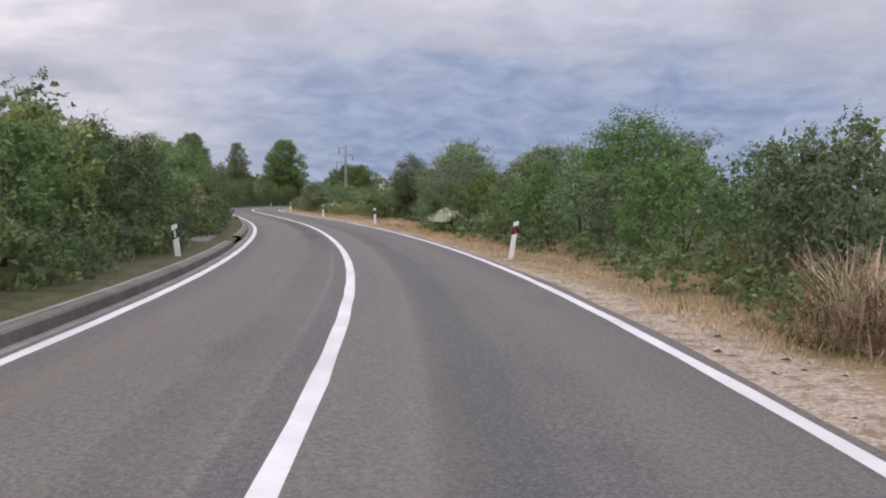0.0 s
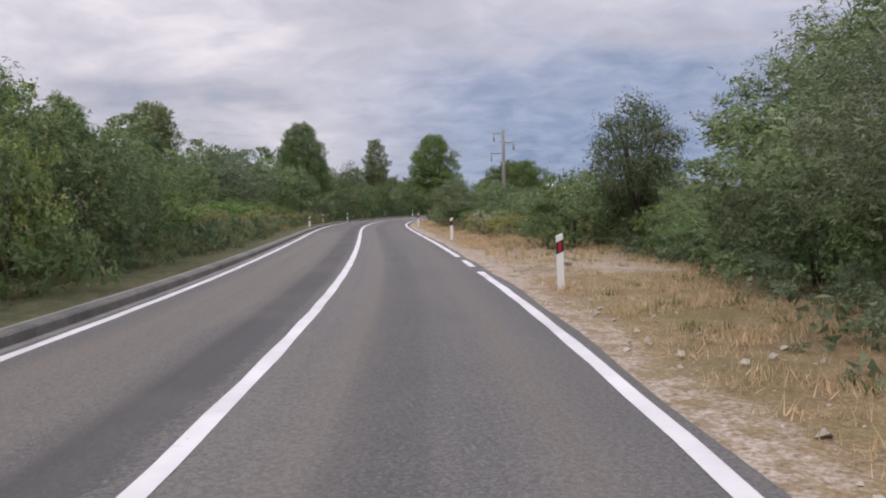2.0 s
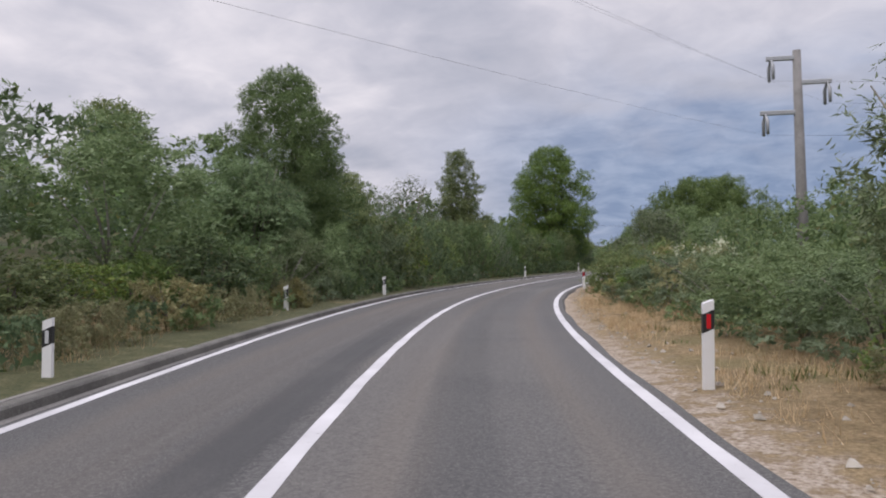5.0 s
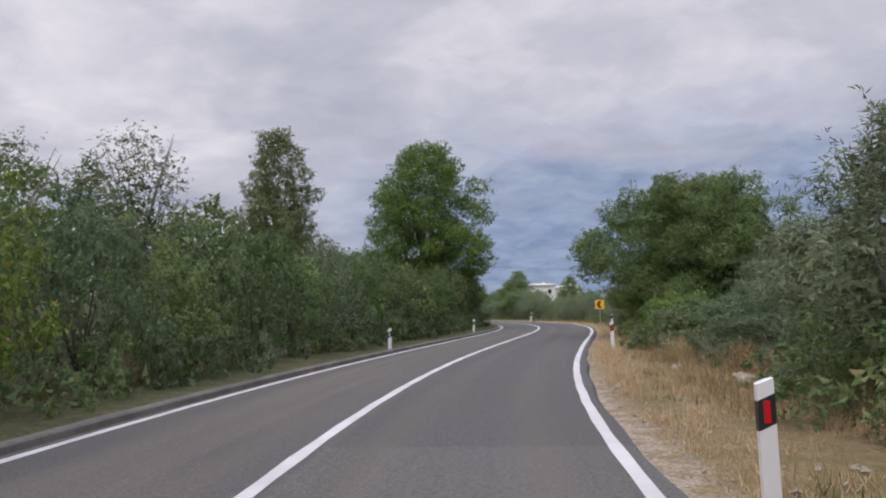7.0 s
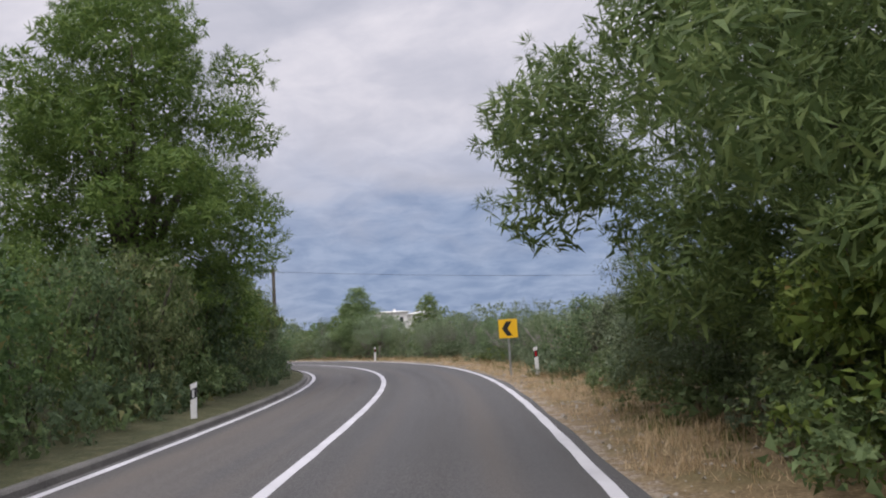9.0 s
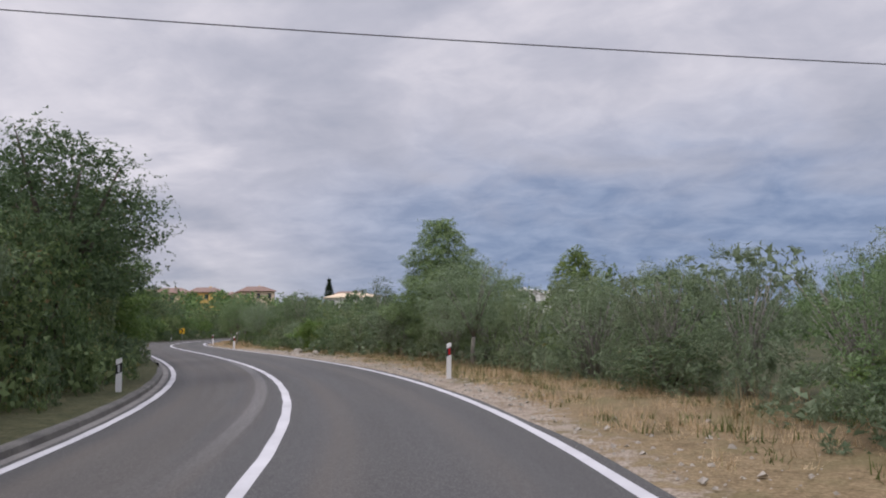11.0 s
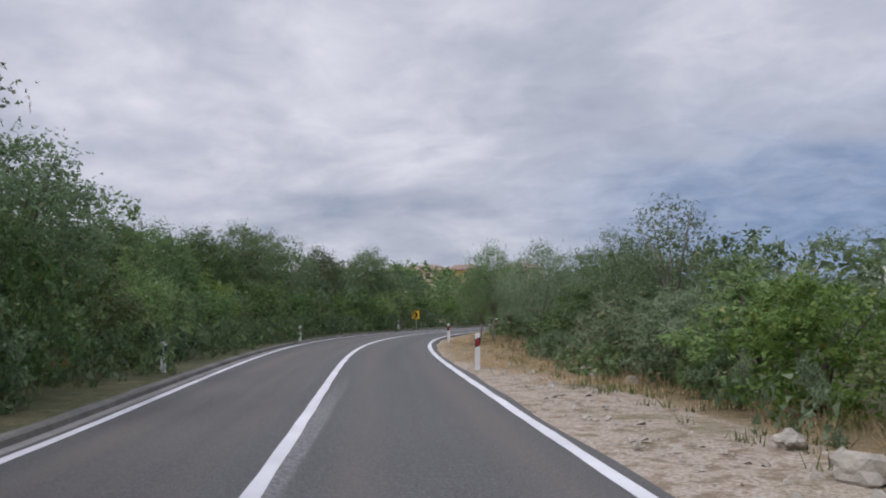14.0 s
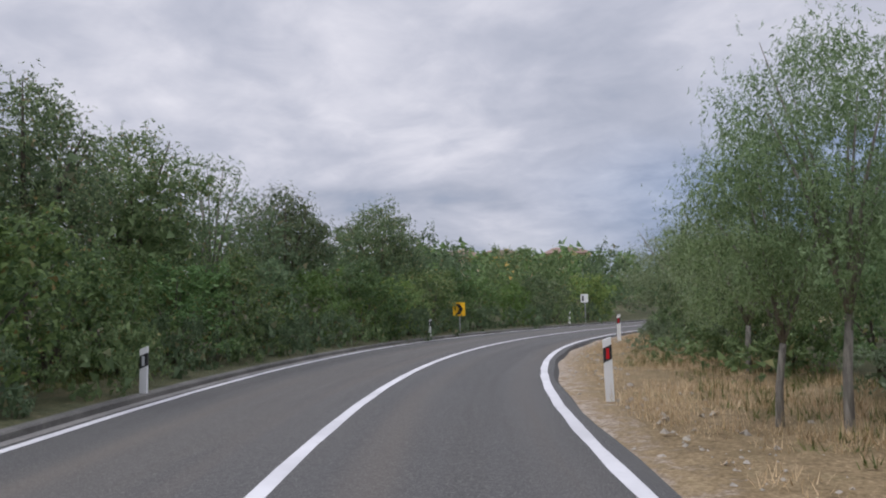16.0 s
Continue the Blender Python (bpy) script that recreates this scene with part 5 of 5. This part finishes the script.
# ---- woods beyond, too far to count ----
def far_woods():
    rng = np.random.default_rng(5)
    pts, outs = [], []
    for side, lo, hi, count in ((-1, 20, 105, 560), (1, 22, 110, 520)):
        s = rng.uniform(-10, 335, count)
        lat = side * rng.uniform(lo, hi, count)
        for a, b in zip(s, lat):
            x, y, z, _ = ground_at(a, b)
            if road_coords(np.array([x]), np.array([y]))[1][0] * side < lo - 4:
                continue
            tall, wide = rng.uniform(2.4, 3.6) + (1.8 if side < 0 else 0), rng.uniform(2.5, 4.5)
            k = 30
            d = rng.normal(0, 1, (k, 3))
            d /= np.linalg.norm(d, axis=1, keepdims=True)
            pts.append(np.array((x, y, z + tall * 0.5)) + d * (wide * 0.5, wide * 0.5, tall * 0.5) * rng.uniform(0.7, 1.05, (k, 1)))
            outs.append(d)
    for _ in range(520):
        x, y = rng.uniform(-260, 60), rng.uniform(215, 420)
        s_, l_ = road_coords(np.array([x]), np.array([y]))
        if abs(l_[0]) < 14:
            continue
        if -178 < x < -88 and 268 < y < 372 and rng.random() < 0.8:
            continue
        z = float(ground_z(s_, l_, np.array([x]), np.array([y]))[0])
        tall, wide, k = rng.uniform(2.0, 3.2), rng.uniform(3.5, 6.5), 30
        d = rng.normal(0, 1, (k, 3))
        d /= np.linalg.norm(d, axis=1, keepdims=True)
        pts.append(np.array((x, y, z + tall * 0.45)) + d * (wide * 0.5, wide * 0.5, tall * 0.55) * rng.uniform(0.7, 1.05, (k, 1)))
        outs.append(d)
    me = leaf_mesh("far_woods", np.concatenate(pts), np.concatenate(outs), 0.82, 0.64, 3, rng)
    me.materials.append(LEAF_OAK)
    tagged(new("far_woods", me), "green scrub and woods beyond the roadside", "woods", kind="stuff")


far_woods()


# ---- houses on the far hill ----
ROOF = plain("roof_tiles", (0.215, 0.140, 0.112), 0.85, 0.0, 0.5, 2.0, (0.16, 0.08, 0.06))
WALL_CREAM = plain("cream_render", (0.62, 0.50, 0.36), 0.9, 0.0, 0.25, 0.8, (0.40, 0.33, 0.25))
WALL_YELLOW = plain("yellow_render", (0.75, 0.50, 0.16), 0.9, 0.0, 0.2, 0.8, (0.5, 0.34, 0.12))
WALL_WHITE = plain("white_render", (0.74, 0.73, 0.71), 0.9, 0.0, 0.2, 0.8, (0.5, 0.48, 0.45))
WALL_PINK = plain("salmon_render", (0.60, 0.36, 0.25), 0.9, 0.0, 0.2, 0.8, (0.4, 0.25, 0.18))
GLASS = plain("window_dark_glass", (0.03, 0.035, 0.04), 0.12)


def house(x, y, top, w, d, yaw, wall, label, gable=1.6, storeys=2, tiles=ROOF):
    s_, l_ = road_coords(np.array([x]), np.array([y]))
    z = float(ground_z(s_, l_, np.array([x]), np.array([y]))[0]) - 0.3
    h = max(top - z - gable, 2.6)
    root = thing("house", label, "house", (x, y, z), yaw)
    part("wall", box(w, d, h, (0, 0, h / 2), 0.03), wall, root)
    bm = bmesh.new()
    o, e = 0.45, 0.18
    a = [bm.verts.new(p) for p in ((-w / 2 - o, -d / 2 - o, h), (w / 2 + o, -d / 2 - o, h), (w / 2 + o, d / 2 + o, h), (-w / 2 - o, d / 2 + o, h))]
    b = [bm.verts.new((v.co.x, v.co.y, h + e)) for v in a]
    r = [bm.verts.new((-w * 0.26, 0, h + gable)), bm.verts.new((w * 0.26, 0, h + gable))]
    bm.faces.new(a[::-1])
    for i in range(4):
        bm.faces.new((a[i], a[(i + 1) % 4], b[(i + 1) % 4], b[i]))
    bm.faces.new((b[0], b[1], r[1], r[0]))
    bm.faces.new((b[2], b[3], r[0], r[1]))
    bm.faces.new((b[1], b[2], r[1]))
    bm.faces.new((b[3], b[0], r[0]))
    roof = part("roof", bm, tiles, root)
    part("chimney", box(0.6, 0.6, 1.1, (w * 0.15, d * 0.12, h + gable * 0.85), 0.03), wall, roof)
    per = max(2, int(w / 2.8))
    for lv in range(storeys):
        for i in range(per):
            wx_ = -w / 2 + w * (i + 0.5) / per
            win = part("window", box(0.95, 0.10, 1.25, (wx_, -d / 2 - 0.02, h * (lv + 0.55) / storeys), 0.02), GLASS, root)
            part("sill", box(1.15, 0.22, 0.07, (wx_, -d / 2 - 0.09, h * (lv + 0.55) / storeys - 0.68), 0.01), WALL_WHITE, win)
    return root


house(-152.4, 314.9, 12.0, 13, 9, 0.5, WALL_CREAM, "cream two-storey house with a hipped red tile roof")
house(-149.8, 328.5, 12.6, 9, 9, 0.6, WALL_YELLOW, "yellow rendered house with a red tile roof")
house(-150.9, 340.8, 11.6, 10, 8, 0.4, WALL_PINK, "low salmon house with a red tile roof")
house(-139.0, 336.3, 12.8, 9, 8, 0.7, WALL_CREAM, "tall stone-coloured house with a tile roof")
house(-122.4, 365.2, 11.9, 12, 9, 0.3, WALL_PINK, "distant house with a red tile roof among trees")
house(-98.4, 306.8, 8.7, 12, 8, 0.4, WALL_WHITE, "white house with a pale low roof", 1.2, 2, WALL_CREAM)
house(-49.2, 285.1, 7.0, 6.0, 5, 0.3, WALL_WHITE, "white house on the wooded hill", 0.7, 2, WALL_WHITE)
house(-59.7, 307.8, 8.3, 7.5, 5, 0.5, WALL_WHITE, "white flat-looking house behind the trees", 0.5, 2, WALL_WHITE)


def cypress(x, y, top):
    rng = np.random.default_rng(91)
    s_, l_ = road_coords(np.array([x]), np.array([y]))
    z = float(ground_z(s_, l_, np.array([x]), np.array([y]))[0]) - 0.2
    h = top - z
    root = thing("cypress_tree", "slender dark green cypress tree", "tree", (x, y, z))
    tube("trunk", [(0, 0, -0.2), (0, 0, h * 0.5), (0, 0, h * 0.9)], [0.2, 0.14, 0.05], BARK, root)
    k = 1500
    hz = rng.random(k) ** 0.8
    r = 1.0 * np.sin(np.clip(hz * 1.05 + 0.06, 0, 1) * math.pi) ** 0.6 * rng.uniform(0.6, 1.1, k)
    a = rng.uniform(0, 6.283, k)
    p = np.c_[np.cos(a) * r, np.sin(a) * r, hz * h]
    me = leaf_mesh("crown", p, np.c_[np.cos(a), np.sin(a), np.full(k, 1.8)], 0.5, 0.3, 3, rng, 0, 0.4)
    me.materials.append(LEAF_CYPRESS)
    ob = new("crown", me)
    ob.parent = root


cypress(-104.7, 308.3, 12.1)


# ---- stones ----
def stone_mesh(name, seed, size):
    bm = bmesh.new()
    bmesh.ops.create_icosphere(bm, subdivisions=3, radius=0.5)
    for v in bm.verts:
        k = 1 + 0.45 * noise.noise(v.co * 2.4 + Vector((seed, 0, 0))) + 0.18 * noise.noise(v.co * 7.0 + Vector((0, seed, 0)))
        v.co = Vector((v.co.x * size[0], v.co.y * size[1], v.co.z * size[2])) * k
    me = bpy.data.meshes.new(name)
    bm.to_mesh(me)
    bm.free()
    me.materials.append(STONE)
    return me


ROCKS = ((104.1, 5.6, 0.34), (104.6, 5.9, 0.34), (103.8, 6, 0.3), (60, 8.3, 0.6), (60.9, 8.3, 0.7), (59.1, 8.6, 0.5), (56.5, 8.4, 0.4), (208.1, 4.7, 0.5), (209.5, 4.9, 0.36), (205.6, 5, 0.36), (130, -5.2, 0.8), (131.3, -5.3, 0.6), (129, -5.5, 0.7), (133.3, -4.5, 0.35), (217.6, 5.4, 0.36), (216.4, 5.7, 0.3), (219.1, 5.6, 0.3), (53.9, 5, 0.3), (124.9, 5.3, 0.35), (121.9, 6, 0.45), (84.4, -6.3, 0.9), (85.9, -6.4, 0.7))
for i, (s, lat, k) in enumerate(ROCKS):
    x, y, z, a = ground_at(s, lat)
    ob = new("rock", stone_mesh("rock", i * 3.7, (k, k * 0.75, k * 0.6)))
    ob.matrix_basis = Matrix.Translation((x, y, z + k * 0.14)) @ Matrix.Rotation(i * 1.3, 4, "Z")
    tagged(ob, "pale weathered limestone rock in the verge", "rock", "roadside rocks")

# a low dry-stone wall behind the grass
wall = thing("dry_stone_wall", "low tumbled dry-stone wall of grey limestone", "wall")
shapes = [stone_mesh("stone", 40 + i, (0.34, 0.26, 0.20)) for i in range(6)]
pick = random.Random(9)
for course in range(3):
    for i in range(26 - course * 4):
        x, y, z, a = ground_at(127.5 + 0.32 * i + course * 0.5, 7.2 + pick.uniform(-0.12, 0.12))
        ob = new("stone", pick.choice(shapes))
        ob.parent = wall
        ob.matrix_basis = Matrix.Translation((x, y, z + 0.07 + course * 0.165)) @ Matrix.Rotation(a + pick.uniform(-0.5, 0.5), 4, "Z") @ Matrix.Rotation(pick.uniform(-0.2, 0.2), 4, "X")


def gravel():
    """Loose stones on the verge, past counting."""
    rng = np.random.default_rng(8)
    tet = np.array([(0.5, 0, 0), (-0.2, 0.5, 0), (-0.4, -0.4, 0), (0.05, 0.1, 0.42), (0.3, -0.35, 0.28)])
    fac = [(0, 1, 3), (1, 2, 3), (2, 4, 3), (2, 0, 4), (0, 3, 4)]
    verts, faces = [], []
    for _ in range(12000):
        s = rng.uniform(8, 262)
        dense = float(np.interp(s, (168, 190, 215, 228), (0.4, 1.0, 1.0, 0.45)))
        if rng.random() > dense:
            continue
        lat = float(right_w(s)) + 0.36 + abs(rng.normal(0, 0.8))
        x, y, z, _ = ground_at(s, lat)
        k, a = 0.025 + (0.15 if 198 < s < 224 and lat > 4.0 else 0.10) * rng.random() ** 4, rng.uniform(0, 6.28)
        rot = np.array([(math.cos(a), -math.sin(a), 0), (math.sin(a), math.cos(a), 0), (0, 0, 1)])
        b = len(verts)
        verts += list(tet * k @ rot.T + (x, y, z - 0.003))
        faces += [tuple(b + i for i in f) for f in fac]
    tagged(mesh_object("verge_stones", verts, faces, STONE), "loose pale limestone chips along the verge", "gravel", kind="stuff")


gravel()


# ---- grass ----
def grass(name, mat, label, rows, seed, blade=0.0025):
    """Tufts of thin bent blades. rows: side, s from, s to, lat from, lat to, tufts, blade height."""
    rng = np.random.default_rng(seed)
    base, tall = [], []
    for s0, s1, l0, l1, count, h in rows:
        s, lat = rng.uniform(s0, s1, count), rng.uniform(l0, l1, count)
        x, y, _ = road_at(s, lat)
        field = wobble(x, y, 0.42) * 0.6 + wobble(x + 7, y, 1.3) * 0.6
        keep = field + rng.normal(0, 0.35, count) > -0.1
        z = ground_z(s, lat, x, y)
        base.append(np.c_[x, y, z][keep])
        tall.append(np.full(keep.sum(), h) * rng.uniform(0.5, 1.15, keep.sum()) * (0.95 + 0.45 * field[keep]))
    base, tall = np.concatenate(base), np.concatenate(tall)
    per = 14
    count = len(base) * per
    p = np.repeat(base, per, 0) + np.c_[rng.normal(0, 0.09, (count, 2)), np.zeros(count)]
    h = np.repeat(tall, per) * rng.uniform(0.35, 1.1, count)
    a = rng.uniform(0, 6.283, count)
    lean = rng.uniform(0.1, 1.5, count) ** 1.5
    d = np.c_[np.cos(a) * lean, np.sin(a) * lean, np.ones(count)]
    d /= np.linalg.norm(d, axis=1, keepdims=True)
    side = np.c_[-np.sin(a), np.cos(a), np.zeros(count)] * (blade * (1.0 + 1.4 * rng.random(count)))[:, None]
    tip = p + d * h[:, None] + np.c_[rng.normal(0, 0.02, (count, 2)), np.zeros(count)]
    me = leaves_mesh(name, np.stack([p - side, p + side, tip], 1))
    me.materials.append(mat)
    tagged(new(name, me), label, "grass", kind="stuff")


grass("dry_grass", STRAW, "tall dry straw-coloured grass on the verge", (
    (8, 34, 3.9, 6.8, 1900, 0.19), (30, 66, 3.7, 8.0, 4200, 0.20), (60, 100, 3.8, 7.6, 3300, 0.22), (95, 118, 3.7, 6.4, 1900, 0.22), (116, 134, 3.7, 7.4, 2600, 0.30),
    (130, 172, 3.7, 6.4, 2500, 0.20), (168, 200, 4.2, 7.0, 1300, 0.22), (198, 228, 5.0, 7.0, 700, 0.22), (216, 262, 3.5, 7.4, 4200, 0.22), (60, 106, -6.8, -4.0, 2200, 0.45), (120, 142, -5.8, -3.9, 300, 0.30)), 3)
grass("green_grass", GREEN_GRASS, "low green and yellowing grass beside the kerb", (
    (8, 80, -6.4, -3.8, 2600, 0.22), (80, 160, -6.0, -3.6, 3000, 0.24), (160, 275, -6.2, -3.7, 3800, 0.24), (80, 275, -4.7, -3.5, 4600, 0.17), (8, 80, -4.8, -3.7, 2000, 0.18), (8, 120, 4.2, 8.0, 1300, 0.20), (120, 262, 4.4, 7.6, 2300, 0.24)), 4, 0.0055)
grass("tall_weeds", WEED, "tall dry weeds and grass stalks along the verge", (
    (12, 60, 4.6, 8.0, 170, 0.48), (46, 104, -6.4, -4.1, 700, 0.70), (60, 104, 4.8, 7.4, 330, 0.48), (104, 118, 4.4, 6.4, 90, 0.42), (116, 132, 4.8, 7.6, 800, 0.75), (136, 172, 4.6, 6.4, 180, 0.45), (170, 200, 5.0, 8.4, 420, 0.52), (200, 228, 5.6, 7.0, 120, 0.45), (222, 262, 4.4, 7.4, 420, 0.42)), 6)


# ---- tall plume grass, a dead branch ----
def plume_tuft(s, lat, h, seed, foot=0.0):
    rng = np.random.default_rng(seed)
    x, y, z, a = ground_at(s, lat)
    root = thing("plume_grass", "tall dry plume grass with arching pale stalks", "grass tuft", (x, y, z))
    k = 420
    p = np.c_[rng.normal(0, 0.16, (k, 2)), np.zeros(k)]
    turn_ = rng.uniform(0, 6.283, k)
    lean = rng.uniform(0.1, 0.9, k)
    d = np.c_[np.cos(turn_) * lean, np.sin(turn_) * lean, np.ones(k)]
    d /= np.linalg.norm(d, axis=1, keepdims=True)
    side_ = np.c_[-np.sin(turn_), np.cos(turn_), np.zeros(k)] * 0.008
    tall = (h * rng.uniform(0.35, 1.0, k))[:, None]
    mid_ = p + d * tall * 0.6
    tip = mid_ + (d * (1.5, 1.5, 0.7)) * tall * 0.4
    blades = np.concatenate([np.stack([p - side_, p + side_, mid_], 1), np.stack([mid_ - side_ * 0.7, mid_ + side_ * 0.7, tip], 1)])
    me = leaves_mesh("blades", blades)
    me.materials.append(STRAW)
    ob = new("blades", me)
    ob.parent = root
    if foot:
        k = 900
        q = rng.normal(0, 1, (k, 3)) * (foot * 0.5, foot * 0.5, foot * 0.22) + (0, 0, foot * 0.34)
        q[:, 2] = np.abs(q[:, 2])
        stalks = leaf_mesh("dead_stems", q, rng.normal(0, 1, (k, 3)), 0.26, 0.05, 1, rng)
        stalks.materials.append(RUST)
        ob = new("dead_stems", stalks)
        ob.parent = root
        ob["label"] = "rusty brown dead stems"


plume_tuft(15.3, 5.0, 1.35, 290, 0.75)
plume_tuft(14.6, 5.6, 1.1, 291, 0.7)
for i, (s, lat, h) in enumerate(((17.4, 6, 1.1), (129.6, 5.9, 1.0), (128.2, 6.4, 1.1), (127.4, 5.7, 0.9), (71.7, -5.2, 1.2), (70.5, -4.9, 1), (85.9, -5.6, 1.2), (89.5, -5.9, 1.1), (123.9, 6.4, 1), (125.5, 6.9, 0.9), (122.9, 7, 0.9), (34.5, -4.9, 1.1), (120.9, -5, 0.9))):
    plume_tuft(s, lat, h, 300 + i)

bx, by, bz, _ = ground_at(199.4, 7.3)
branch = thing("dead_branch", "bare grey dead branch lying in the shrubs", "branch", (bx, by, bz), 0.6)
rng_ = random.Random(4)
limbs_ = [([(0, 0, 0), (0.5, 0.1, 0.35), (1.1, 0.1, 0.55), (1.7, 0.3, 0.95)], [0.035, 0.028, 0.02, 0.006])]
for i in range(9):
    t_ = 0.3 + 0.14 * i
    b_ = Vector((t_, 0.1, 0.2 + t_ * 0.42))
    limbs_.append(([b_, b_ + Vector((rng_.uniform(0.1, 0.4), rng_.uniform(-0.4, 0.4), rng_.uniform(0.1, 0.4))), b_ + Vector((rng_.uniform(0.3, 0.7), rng_.uniform(-0.7, 0.7), rng_.uniform(0.2, 0.7)))], [0.014, 0.009, 0.003]))
tubes("twigs", limbs_, OLIVE_BARK, branch, 5)
